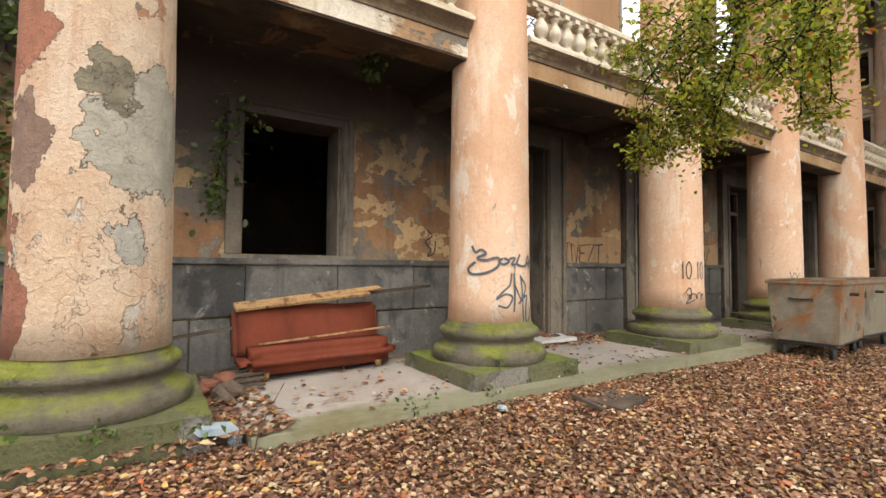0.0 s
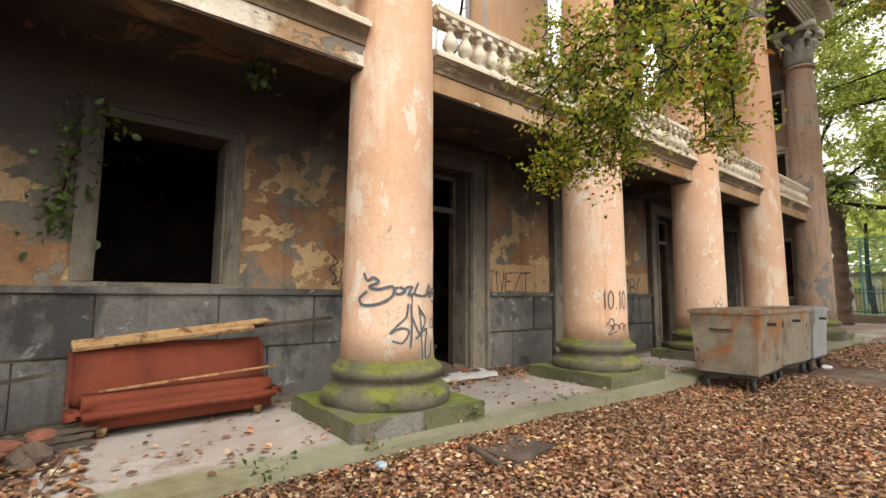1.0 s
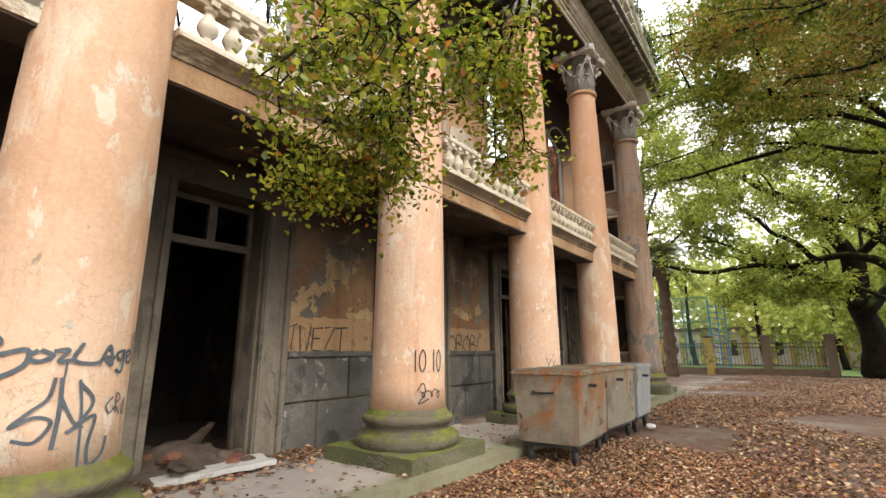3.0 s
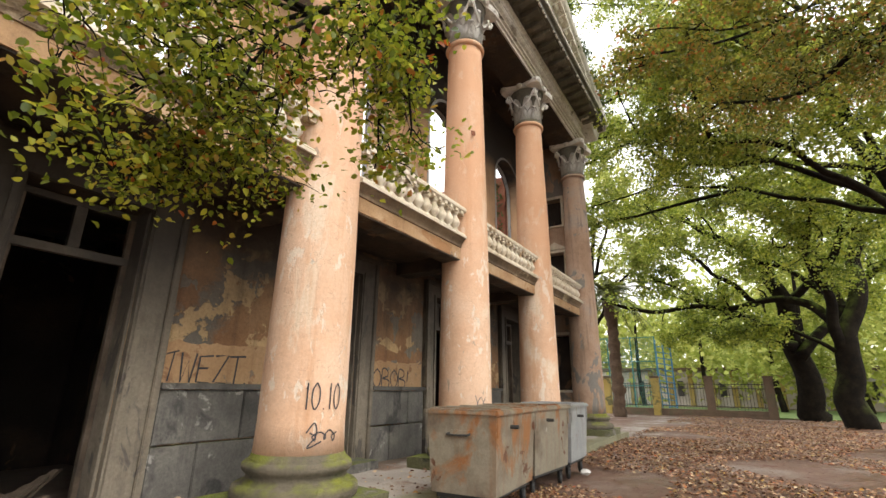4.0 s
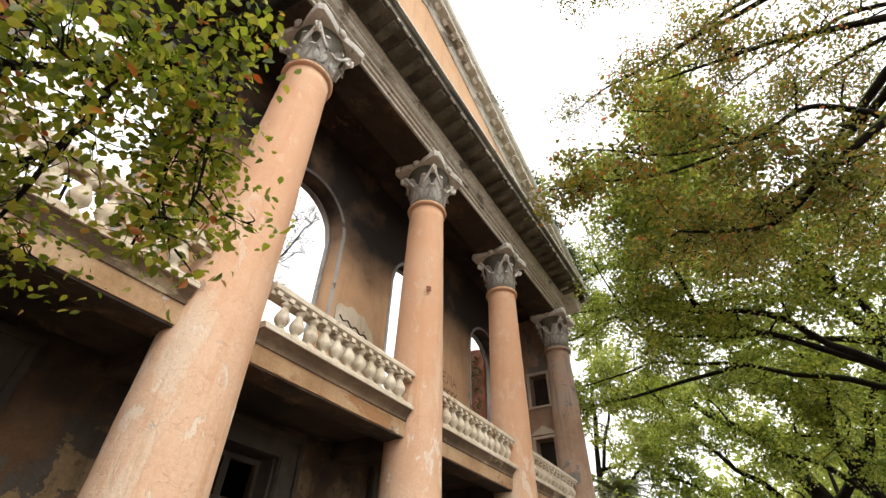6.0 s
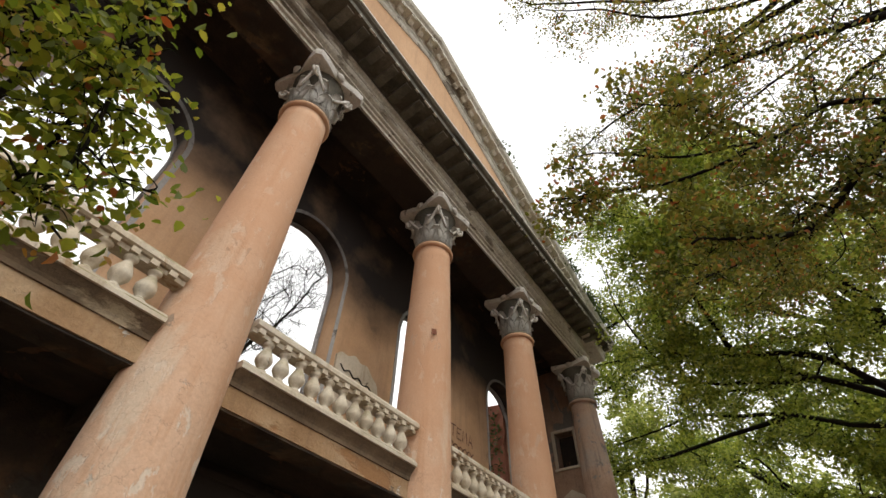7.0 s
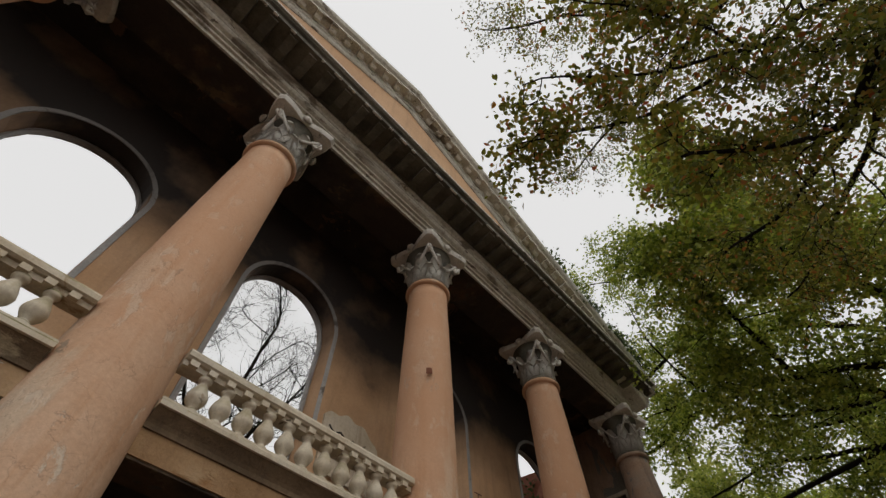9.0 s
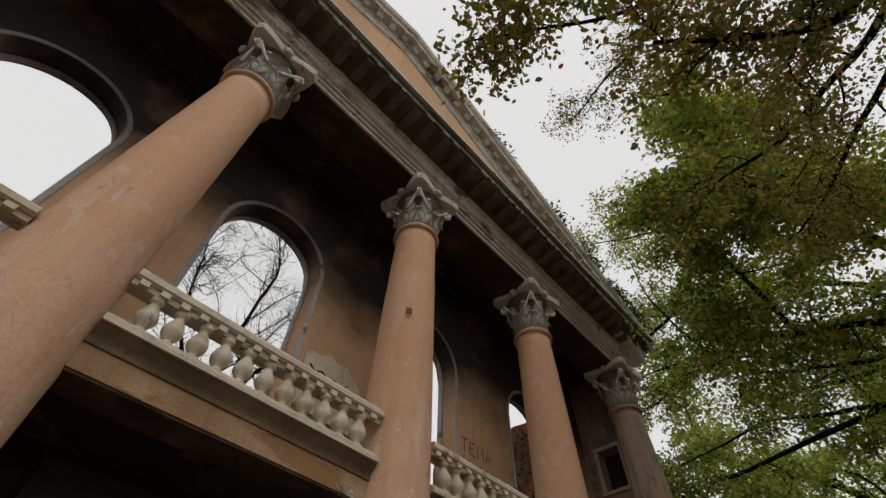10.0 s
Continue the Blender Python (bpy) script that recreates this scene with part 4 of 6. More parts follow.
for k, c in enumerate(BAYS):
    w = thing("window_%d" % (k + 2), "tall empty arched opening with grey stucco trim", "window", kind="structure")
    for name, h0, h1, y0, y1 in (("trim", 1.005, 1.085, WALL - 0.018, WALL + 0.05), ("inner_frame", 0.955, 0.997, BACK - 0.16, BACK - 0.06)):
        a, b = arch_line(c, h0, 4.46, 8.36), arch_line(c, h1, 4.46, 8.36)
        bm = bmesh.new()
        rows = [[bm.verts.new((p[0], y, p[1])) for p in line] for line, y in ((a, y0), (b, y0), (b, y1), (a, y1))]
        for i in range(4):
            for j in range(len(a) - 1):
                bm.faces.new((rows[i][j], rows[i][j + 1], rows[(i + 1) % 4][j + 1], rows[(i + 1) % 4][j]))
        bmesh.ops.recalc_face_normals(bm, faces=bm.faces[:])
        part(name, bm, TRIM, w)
for k, (z0, z1) in enumerate(((1.5, 3.4), (5.4, 6.5), (7.6, 8.7))):
    w = thing("window_%d" % (k + 7), "small dark window with a stucco frame in the end wall", "window", kind="structure")
    for y0, y1, za, zb in ((4.98, 5.077, z0, z1), (5.723, 5.82, z0, z1), (4.98, 5.82, z1 + 0.003, z1 + 0.10), (4.94, 5.86, z0 - 0.08, z0 - 0.003)):
        part("frame_bar", worn_box(20.08, 20.148, y0, y1, za, zb, 0.008), CREAM, w)
    if k == 1:
        bm = bmesh.new()
        tri = [bm.verts.new((20.05, y, z)) for y, z in ((4.9, z1 + 0.12), (5.9, z1 + 0.12), (5.4, z1 + 0.42))]
        top = bm.faces.new(tri)
        e = bmesh.ops.extrude_face_region(bm, geom=[top])
        bmesh.ops.translate(bm, verts=[q for q in e["geom"] if isinstance(q, bmesh.types.BMVert)], vec=(0.095, 0, 0))
        bmesh.ops.recalc_face_normals(bm, faces=bm.faces[:])
        part("gable", bm, CREAM, w)

# a ruined cross wall inside, seen through the arches, and a fallen stucco fragment
ruin = tagged(part("wall_ruin", worn_box(18.35, 18.7, BACK + 0.01, 10.5, 4.41, 9.3, 0, 0.10, 7, 14), BRICK), "broken brick cross wall overgrown with creepers", "wall", kind="structure")
frag = thing("stucco_fragment", "broken scalloped piece of white stucco relief on the wall", "relief")
bm = bmesh.new()
outline = [(10.74 + 1.24 * u, 6.36 + 0.50 * math.sqrt(max(0, 1 - (1.75 * (u - 0.42)) ** 2)) + 0.035 * math.sin(21 * u)) for u in np.linspace(0, 1, 24)]
face = bm.faces.new([bm.verts.new((x, WALL - 0.002, z)) for x, z in [(10.78, 5.75)] + outline + [(11.94, 5.7)]])
e = bmesh.ops.extrude_face_region(bm, geom=[face])
bmesh.ops.translate(bm, verts=[q for q in e["geom"] if isinstance(q, bmesh.types.BMVert)], vec=(0, -0.05, 0))
bmesh.ops.recalc_face_normals(bm, faces=bm.faces[:])
part("panel", bm, CREAM, frag)
for k in range(3):
    bm = bmesh.new()
    tube(bm, [(10.86 + 0.95 * u, WALL - 0.06, 6.16 + 0.17 * k + 0.04 * math.sin(22 * u + k) - 0.12 * u) for u in np.linspace(0, 1, 16)], [0.016] * 16, 5)
    part("wavy_rib", bm, FRAME, frag)


# ---- spray paint ----
def ribbon(bm, pts, width, place):
    pts = [Vector((p[0], p[1], 0)) for p in pts]
    prev = None
    for i, p in enumerate(pts):
        d = (pts[min(i + 1, len(pts) - 1)] - pts[max(i - 1, 0)]).normalized()
        q = Vector((-d.y, d.x, 0)) * width * 0.5
        row = [bm.verts.new(place(p.x + q.x, p.y + q.y)), bm.verts.new(place(p.x - q.x, p.y - q.y))]
        if prev:
            bm.faces.new((prev[0], prev[1], row[1], row[0]))
        prev = row


GLYPHS = {
    "W": [[(0, 1), (0.12, 0.02), (0.5, 0.75), (0.7, 0.0), (1, 1)]],
    "E": [[(1, 0.95), (0.08, 0.9), (0.0, 0.05), (0.95, 0.0)], [(0.05, 0.5), (0.75, 0.52)]],
    "Z": [[(0, 0.95), (1, 1), (0.05, 0.05), (1, 0)]],
    "T": [[(-0.1, 0.95), (1.2, 1.0)], [(0.55, 1), (0.45, 0)]],
    "M": [[(0, 0), (0.1, 1), (0.5, 0.4), (0.9, 1), (1, 0)]],
    "A": [[(0, 0), (0.5, 1), (1, 0)], [(0.2, 0.4), (0.8, 0.4)]],
    "1": [[(0.2, 0.75), (0.5, 1), (0.45, 0)]],
    "0": [[(0.5, 1), (0.1, 0.75), (0.05, 0.3), (0.4, 0), (0.85, 0.3), (0.85, 0.75), (0.5, 1)]],
    "O": [[(0.5, 1), (0.05, 0.7), (0.05, 0.3), (0.5, 0), (0.95, 0.3), (0.95, 0.7), (0.5, 1)]],
    "B": [[(0, 0), (0.05, 1), (0.7, 0.95), (0.75, 0.65), (0.1, 0.52), (0.9, 0.4), (0.85, 0.05), (0, 0)]],
    ".": [[(0.3, 0), (0.4, 0.04)]],
    "!": [[(0.5, 1), (0.3, 0.35)], [(0.25, 0.08), (0.3, 0.0)]],
}


def write(bm, text, u, v, w, h, width, place, gap=0.3):
    for ch in text:
        k = 0.45 if ch in ".1!" else 1.0
        for line in GLYPHS[ch]:
            pts = smooth_path([(u + w * k * a, v + h * b, 0) for a, b in line], 4) if ch in "0OB" else line and [Vector((u + w * k * a, v + h * b, 0)) for a, b in line]
            ribbon(bm, pts, width, place)
        u += w * (k + gap)


def scrawl(bm, u, v, w, h, loops, width, place, seed):
    rng = random.Random(seed)
    pts = []
    for k in range(loops * 4 + 1):
        a = k * math.pi / 2
        pts.append((u + w * k / (loops * 4) + 0.5 * w / loops * math.sin(a) * rng.uniform(0.4, 1.0), v + h * (0.5 + 0.5 * math.cos(a) * rng.uniform(0.5, 1.0)), 0))
    ribbon(bm, smooth_path(pts, 6), width, place)


def on_wall(u, v):
    return (u, WALL - 0.010, v)


def on_column(cx, cy, r=0.511):
    def place(u, v):
        a = radians(u)
        return (cx + (r - 0.006 * (v - 1)) * math.cos(a), cy + (r - 0.006 * (v - 1)) * math.sin(a), v)
    return place


def paint(label, mat, build):
    bm = bmesh.new()
    build(bm)
    tagged(part("graffiti", bm, mat), label, "graffiti")


paint("black spray-painted letters on the ochre wall", BLACK_PAINT, lambda bm: write(bm, "WEZT.", 6.94, 1.53, 0.20, 0.38, 0.027, on_wall, 0.16))
paint("black spray-painted bracket stroke on the wall", BLACK_PAINT, lambda bm: ribbon(bm, [(6.74, 1.88), (6.90, 1.93), (6.84, 1.92), (6.80, 1.55)], 0.018, on_wall))
paint("black spray-painted letters on the ochre wall", BLACK_PAINT, lambda bm: write(bm, "OBOB!", 10.72, 1.50, 0.24, 0.36, 0.027, on_wall, 0.13))
# on columns u is in degrees: an aspect of about 115 degrees a metre
c1, c2, c3 = (on_column(COLUMN_X[i], COLUMN_Y) for i in (1, 2, 3))


def deg_ribbon(place):
    return lambda u, v: place(u * 114.6, v)


paint("black spray-painted figures on the peach column", BLACK_PAINT, lambda bm: write(bm, "10.10", -131 / 114.6, 1.27, 0.10, 0.28, 0.016, deg_ribbon(c2), 0.25))
paint("black spray-painted scrawl on the peach column", BLACK_PAINT, lambda bm: (scrawl(bm, -122 / 114.6, 0.93, 0.34, 0.13, 3, 0.015, deg_ribbon(c2), 4), ribbon(bm, smooth_path([(-1.10, 1.03, 0), (-1.02, 1.13, 0), (-0.99, 1.01, 0), (-1.08, 0.88, 0), (-0.93, 0.94, 0)], 5), 0.015, deg_ribbon(c2))))
def tag_stroke(bm, pts, width):
    """pts on the column, (u, v) from 0 to 1 over the painted patch."""
    ribbon(bm, smooth_path([(-1.385 + 1.09 * u, 1.70 - 0.92 * v, 0) for u, v in pts], 6), width, deg_ribbon(c1))


def upper_tag(bm):
    tag_stroke(bm, [(0.06, 0.02), (0.10, 0.10), (0.16, 0.07), (0.21, 0.12), (0.12, 0.17), (0.20, 0.20), (0.34, 0.17), (0.33, 0.28), (0.20, 0.36), (0.06, 0.37), (0.02, 0.30), (0.10, 0.22)], 0.030)
    tag_stroke(bm, [(0.39, 0.17), (0.35, 0.22), (0.40, 0.25), (0.46, 0.21), (0.40, 0.17)], 0.028)
    tag_stroke(bm, [(0.46, 0.18), (0.53, 0.17), (0.49, 0.25), (0.56, 0.24)], 0.026)
    tag_stroke(bm, [(0.60, 0.12), (0.56, 0.24), (0.66, 0.27), (0.72, 0.25)], 0.026)
    tag_stroke(bm, [(0.70, 0.28), (0.76, 0.14), (0.79, 0.28), (0.74, 0.23), (0.81, 0.23)], 0.026)
    tag_stroke(bm, [(0.88, 0.17), (0.82, 0.20), (0.86, 0.25), (0.89, 0.17), (0.88, 0.33), (0.82, 0.32)], 0.022)
    tag_stroke(bm, [(0.92, 0.23), (0.97, 0.19), (0.92, 0.18), (0.93, 0.26), (0.99, 0.24), (0.99, 0.02)], 0.022)
    tag_stroke(bm, [(0.53, 0.25), (0.53, 0.33), (0.52, 0.45)], 0.014)


def lower_tag(bm):
    tag_stroke(bm, [(0.49, 0.36), (0.47, 0.50), (0.40, 0.58), (0.32, 0.68), (0.42, 0.62), (0.50, 0.66), (0.44, 0.78), (0.34, 0.76)], 0.022)
    tag_stroke(bm, [(0.52, 0.36), (0.53, 0.60), (0.52, 0.84)], 0.026)
    tag_stroke(bm, [(0.53, 0.50), (0.60, 0.66), (0.66, 0.72)], 0.020)
    tag_stroke(bm, [(0.61, 0.38), (0.64, 0.60), (0.66, 0.98)], 0.018)
    tag_stroke(bm, [(0.61, 0.40), (0.70, 0.54), (0.62, 0.70), (0.58, 0.74), (0.72, 0.64), (0.70, 0.84), (0.72, 0.98), (0.80, 0.92), (0.82, 0.80)], 0.024)
    tag_stroke(bm, [(0.84, 0.52), (0.79, 0.58), (0.82, 0.64), (0.86, 0.60)], 0.013)
    tag_stroke(bm, [(0.87, 0.64), (0.87, 0.50), (0.91, 0.54), (0.87, 0.58), (0.92, 0.66)], 0.013)
    tag_stroke(bm, [(0.95, 0.56), (0.93, 0.62), (0.96, 0.66), (0.97, 0.54), (0.97, 0.67)], 0.013)


paint("faded blue-black spray-painted scrawl round the peach column", BLUE_PAINT, upper_tag)
paint("faded blue-black spray-painted scrawl on the peach column", BLUE_PAINT, lower_tag)
paint("pale blue spray-painted mark on the peach column", BLUE_PAINT, lambda bm: scrawl(bm, -130 / 114.6, 1.05, 0.22, 0.35, 2, 0.012, deg_ribbon(c3), 2))
paint("brown spray-painted letters on the upper wall", BROWN_PAINT, lambda bm: (write(bm, "TEMA", 14.66, 6.67, 0.19, 0.30, 0.03, on_wall, 0.35), scrawl(bm, 14.7, 6.33, 0.95, 0.22, 5, 0.028, on_wall, 8)))


paint("black curled spray-paint mark on the wall", BLACK_PAINT, lambda bm: ribbon(bm, smooth_path([(3.70, 2.02, 0), (3.80, 1.92, 0), (3.68, 1.82, 0), (3.78, 1.70, 0), (3.72, 1.60, 0), (3.84, 1.66, 0), (3.86, 1.84, 0)], 6), 0.022, on_wall))
# Thin block added in place of a soft brown stain on the shaft.
column_stain = tagged(part("rusty_plate", worn_box(-0.05, 0.05, -0.008, 0.008, -0.05, 0.05, 0, 0.02, 4, 5), BRICK, None, "", False, pose(11.19, 4.145, 6.70, 0, 0, -40)), "small rust-brown block standing in for a stain on the peach column", "plate")

# ---- waste containers ----
def dumpster(x, y, turn, mat, label, D=1.5):
    d = thing("dumpster", label, "dumpster", pose(x, y, 0, 0, 0, turn), group="waste containers")
    W, z0, z1, t = 0.96, 0.29, 1.23, 0.012
    tub = bmesh.new()
    rings = []
    for s, z in ((0.0, z1), (0.055, z0), (0.055 + t, z0 + t), (t, z1)):
        rings.append([tub.verts.new(p) for p in ((s, s, z), (D - s, s, z), (D - s, W - s, z), (s, W - s, z))])
    for a, b in ((0, 1), (2, 3), (3, 0)):
        for k in range(4):
            tub.faces.new((rings[a][k], rings[a][(k + 1) % 4], rings[b][(k + 1) % 4], rings[b][k]))
    tub.faces.new(rings[1]), tub.faces.new(rings[2])
    bmesh.ops.recalc_face_normals(tub, faces=tub.faces[:])
    part("tub", tub, mat, d)
    for a in ((-0.03, D + 0.03, -0.03, 0.012, z1 - 0.03, z1 + 0.02), (-0.03, D + 0.03, W - 0.012, W + 0.03, z1 - 0.03, z1 + 0.02), (-0.03, 0.012, 0.013, W - 0.013, z1 - 0.03, z1 + 0.02), (D - 0.012, D + 0.03, 0.013, W - 0.013, z1 - 0.03, z1 + 0.02)):
        part("rim", worn_box(*a, 0.008), mat, d)
    lid = part("lid", worn_box(-0.01, D + 0.01, -0.01, W + 0.01, z1 + 0.022, z1 + 0.034, 0.003), mat, d, "flat dented lid")
    for k in range(3):
        part("rib", worn_box(0.1 + 0.42 * k, 0.16 + 0.42 * k, 0.0, W, z1 + 0.035, z1 + 0.05, 0.004), mat, lid)
    # handle, side pins, corner posts
    bm = bmesh.new()
    tube(bm, smooth_path([(0.01, 0.36, 0.98), (-0.06, 0.36, 0.97), (-0.07, 0.5, 0.965), (-0.06, 0.64, 0.97), (0.01, 0.64, 0.98)], 4), [0.014] * 17, 8)
    part("handle", bm, IRON, d, "bent steel handle")
    part("handle_plate", worn_box(0.0, 0.012, 0.30, 0.70, 0.94, 1.02, 0.003), mat, d)
    for s, yy in ((-1, 0.03), (1, W - 0.03)):
        bm = bmesh.new()
        tube(bm, [(0.5, yy, 1.05), (0.5, yy + s * 0.13, 1.05)], [0.025, 0.025], 10)
        part("lifting_pin", bm, IRON, d)
        for xx in (0.02, D - 0.08):
            part("corner_strip", worn_box(xx, xx + 0.06, yy - 0.035 if s < 0 else yy + 0.005, yy - 0.005 if s < 0 else yy + 0.035, 0.95, z1 - 0.032, 0.004), mat, d)
    part("undercarriage", worn_box(0.1, D - 0.1, 0.1, W - 0.1, 0.235, 0.279, 0.004), IRON, d)
    for xx in (0.18, D - 0.18):
        for yy in (0.16, W - 0.16):
            wheel = part("castor", worn_box(-0.055, 0.055, -0.045, 0.045, 0.19, 0.235, 0.01), IRON, d, "", False, pose(xx, yy, 0, 0, 0, 25))
            bm = lathe([(0.03, -0.03), (0.095, -0.028), (0.11, -0.018), (0.11, 0.018), (0.095, 0.028), (0.03, 0.03)], 20)
            part("tyre", bm, BLACK_RUBBER, wheel, "", True, pose(0.02, 0, 0.11, 90, 0, 0))
            for q in (-0.036, 0.036):
                part("fork", worn_box(-0.02, 0.05, q - 0.004, q + 0.004, 0.09, 0.195, 0.002), IRON, wheel)
    return d


dumpster(8.88, 2.61, 4, RUST, "dented rusty beige steel waste container on castors")
dumpster(10.55, 2.78, -2, RUST, "rust-streaked steel waste container on castors")
dumpster(12.2, 2.74, 2, GREY_STEEL, "faded grey steel waste container on castors", 1.2)

# ---- sofa and planks ----
SX, SY = 0.93, 5.30
sofa = thing("sofa", "worn red-brown leatherette sofa with a slumped seat", "sofa", pose(SX, SY, FLOOR, 0, 0, 3))


def cushion(x0, x1, y0, y1, z0, z1, b, seed, puff=0.02):
    bm = bmesh.new()
    box(bm, x0, x1, y0, y1, z0, z1)
    bmesh.ops.bevel(bm, geom=bm.edges[:], offset=b, segments=4, affect="EDGES")
    bmesh.ops.subdivide_edges(bm, edges=[e for e in bm.edges if e.calc_length() > 0.3], cuts=9, use_grid_fill=True)
    for v in bm.verts:
        v.co += puff * noise.noise_vector(v.co * 2.3 + Vector((seed, 0, 0)))
    return bm


bm = cushion(0, 1.82, 0.28, 0.50, 0.20, 0.80, 0.05, 2)
bmesh.ops.rotate(bm, verts=bm.verts[:], cent=(0, 0.3, 0.2), matrix=Matrix.Rotation(radians(-14), 3, "X"))
part("backrest", bm, SOFA, sofa, "", True)
part("seat", cushion(-0.02, 1.88, -0.14, 0.32, 0.06, 0.36, 0.12, 6, 0.012), SOFA, sofa, "", True)
part("welt", worn_box(0.25, 1.88, -0.02, 0.02, 0.345, 0.365, 0.005), PALE_WOOD, sofa, "bare wooden strip along the torn seat", False, pose(0, 0.18, 0.0, 0, -3.5, -2))
for x, y in ((0.25, -0.02), (1.62, -0.02), (0.25, 0.3), (1.62, 0.3)):
    part("foot", lathe([(0.03, 0.0), (0.045, 0.05), (0.05, 0.085)], 10), PALE_WOOD, sofa, "", True, pose(x, y, 0))


def plank(a, b, w, t, mat, label, seed, roll=0):
    a, b = Vector(a), Vector(b)
    d = b - a
    m = Matrix.Translation(a) @ d.to_track_quat("X", "Z").to_matrix().to_4x4() @ pose(0, 0, 0, roll)
    bm = bmesh.new()
    box(bm, 0, d.length, -w / 2, w / 2, -t / 2, t / 2)
    bmesh.ops.subdivide_edges(bm, edges=[e for e in bm.edges if e.calc_length() > 0.4], cuts=10, use_grid_fill=True)
    for v in bm.verts:
        v.co += 0.007 * noise.noise_vector(v.co * 6 + Vector((seed, 0, 0)))
        if v.co.x > d.length * 0.93 or v.co.x < d.length * 0.05:
            v.co.x += 0.05 * noise.noise(v.co * 31 + Vector((seed, 0, 0)))
    ob = part("plank", bm, mat, None, "", False, m)
    return tagged(ob, label, "plank", "broken planks")


plank((0.92, 5.74, 0.955), (2.55, 5.72, 1.10), 0.16, 0.035, PALE_WOOD, "splintered pale plank lying along the sofa back", 1, 25)
plank((1.05, 5.80, 0.975), (2.72, 5.80, 1.12), 0.11, 0.04, PALE_WOOD, "splintered pale plank lying along the sofa back", 2, -12)
plank((1.5, 5.76, 1.03), (2.74, 5.74, 1.15), 0.08, 0.025, PALE_WOOD, "broken splinter of pale plank on the sofa back", 6, 30)
plank((1.2, 5.70, 0.95), (2.4, 5.68, 1.04), 0.05, 0.02, DARK_WOOD, "dark splinter of wood on the sofa back", 7, 10)
plank((1.9, 5.86, 1.02), (3.65, 5.94, 1.15), 0.09, 0.035, DARK_WOOD, "dark thin plank leaning from the sofa to the wall", 3)
plank((0.2, 5.88, 0.62), (1.15, 5.75, 0.75), 0.07, 0.03, DARK_WOOD, "dark thin plank behind the sofa", 4)
for k in range(7):
    rng = random.Random(k)
    plank((0.05 + 0.12 * rng.random(), 4.95 + 0.13 * k, 0.19 + 0.03 * (k % 3)), (0.95 + 0.2 * rng.random(), 5.05 + 0.11 * k, 0.22 + 0.035 * (k % 4)), 0.08, 0.025, DARK_WOOD, "rotten grey plank in a heap beside the sofa", 10 + k)


def chunk(name, x, y, z, s, mat, label, category, seed, group=""):
    bm = bmesh.new()
    bmesh.ops.create_icosphere(bm, subdivisions=2, radius=1.0)
    for v in bm.verts:
        v.co = Vector((v.co.x * s[0], v.co.y * s[1], v.co.z * s[2])) * (1 + 0.35 * noise.noise(v.co * 1.4 + Vector((seed * 3.1, 0, 0))))
    return tagged(part(name, bm, mat, None, "", False, pose(x, y, z, 0, 0, seed * 47)), label, category, group)


rng = random.Random(3)
for k in range(46):
    x, y = 4.95 + 1.25 * rng.random(), 5.55 + 1.5 * rng.random()
    s = rng.uniform(0.04, 0.13)
    chunk("rubble", x, y, FLOOR + 0.28 * math.exp(-((x - 5.3) ** 2) * 4 - (y - 6.3) ** 2) * rng.random() + s * 0.3, (s, s * 0.8, s * 0.6), rng.choice([RUBBLE, RUBBLE, BRICK, DARK_WOOD]), "lump of plaster and brick rubble in the doorway", "rubble", k, "rubble in the doorway")
for k in range(5):
    plank((4.95 + 0.2 * k, 5.9 + 0.2 * k, 0.25), (5.6 + 0.15 * k, 6.6 + 0.1 * k, 0.34 + 0.05 * k), 0.09, 0.03, DARK_WOOD, "burnt plank fallen in the doorway", 30 + k)
heap = bmesh.new()
bmesh.ops.create_grid(heap, x_segments=28, y_segments=28, size=1.0)
for v in heap.verts:
    r = v.co.length
    v.co = Vector((5.45 + 0.85 * v.co.x, 6.35 + 1.0 * v.co.y, FLOOR - 0.03 + 0.30 * math.exp(-2.2 * r * r) + 0.06 * noise.noise(v.co * 6) * math.exp(-r)))
tagged(part("debris_heap", heap, RUBBLE, smooth=True), "heap of earth, plaster and rotten leaves in the doorway", "debris", kind="stuff")
for k in range(16):
    s = rng.uniform(0.05, 0.12)
    chunk("brick_rubble", 0.25 + 0.6 * rng.random(), 4.75 + 0.6 * rng.random(), FLOOR - 0.02 + s * 0.3 + 0.12 * rng.random(), (s * 1.3, s * 0.8, s * 0.7), rng.choice([BRICK, RUBBLE, BRICK]), "broken red brick beside the column base", "rubble", 60 + k, "broken bricks by the column")
slab = tagged(part("stone_slab", worn_box(-0.62, 0.62, -0.22, 0.22, 0, 0.06, 0, 0.02, 9, 8), MARBLE, None, "", False, pose(5.55, 5.62, FLOOR + 0.02, 0, -2, -10)), "broken off-white stone slab lying by the doorway", "slab")
for k, x in enumerate(BAYS[2:4]):
    st = tagged(part("step", worn_box(x - 0.75, x + 0.75, 5.55, WALL - 0.1, FLOOR, FLOOR + 0.13, 0, 0.012, k, 8), STONE), "worn grey stone doorstep", "step", "doorsteps")
cup = thing("plastic_tray", "crushed pale blue plastic tray on the mossy plinth", "litter", pose(0.53, 3.80, 0.20, 8, 12, 20))
part("tray", worn_box(-0.14, 0.14, -0.07, 0.07, 0.0, 0.05, 0, 0.015, 2, 5), PLASTIC, cup)
part("film", worn_box(0.10, 0.17, -0.09, -0.02, -0.08, 0.02, 0, 0.02, 4, 4), PLASTIC, cup, "torn blue film")
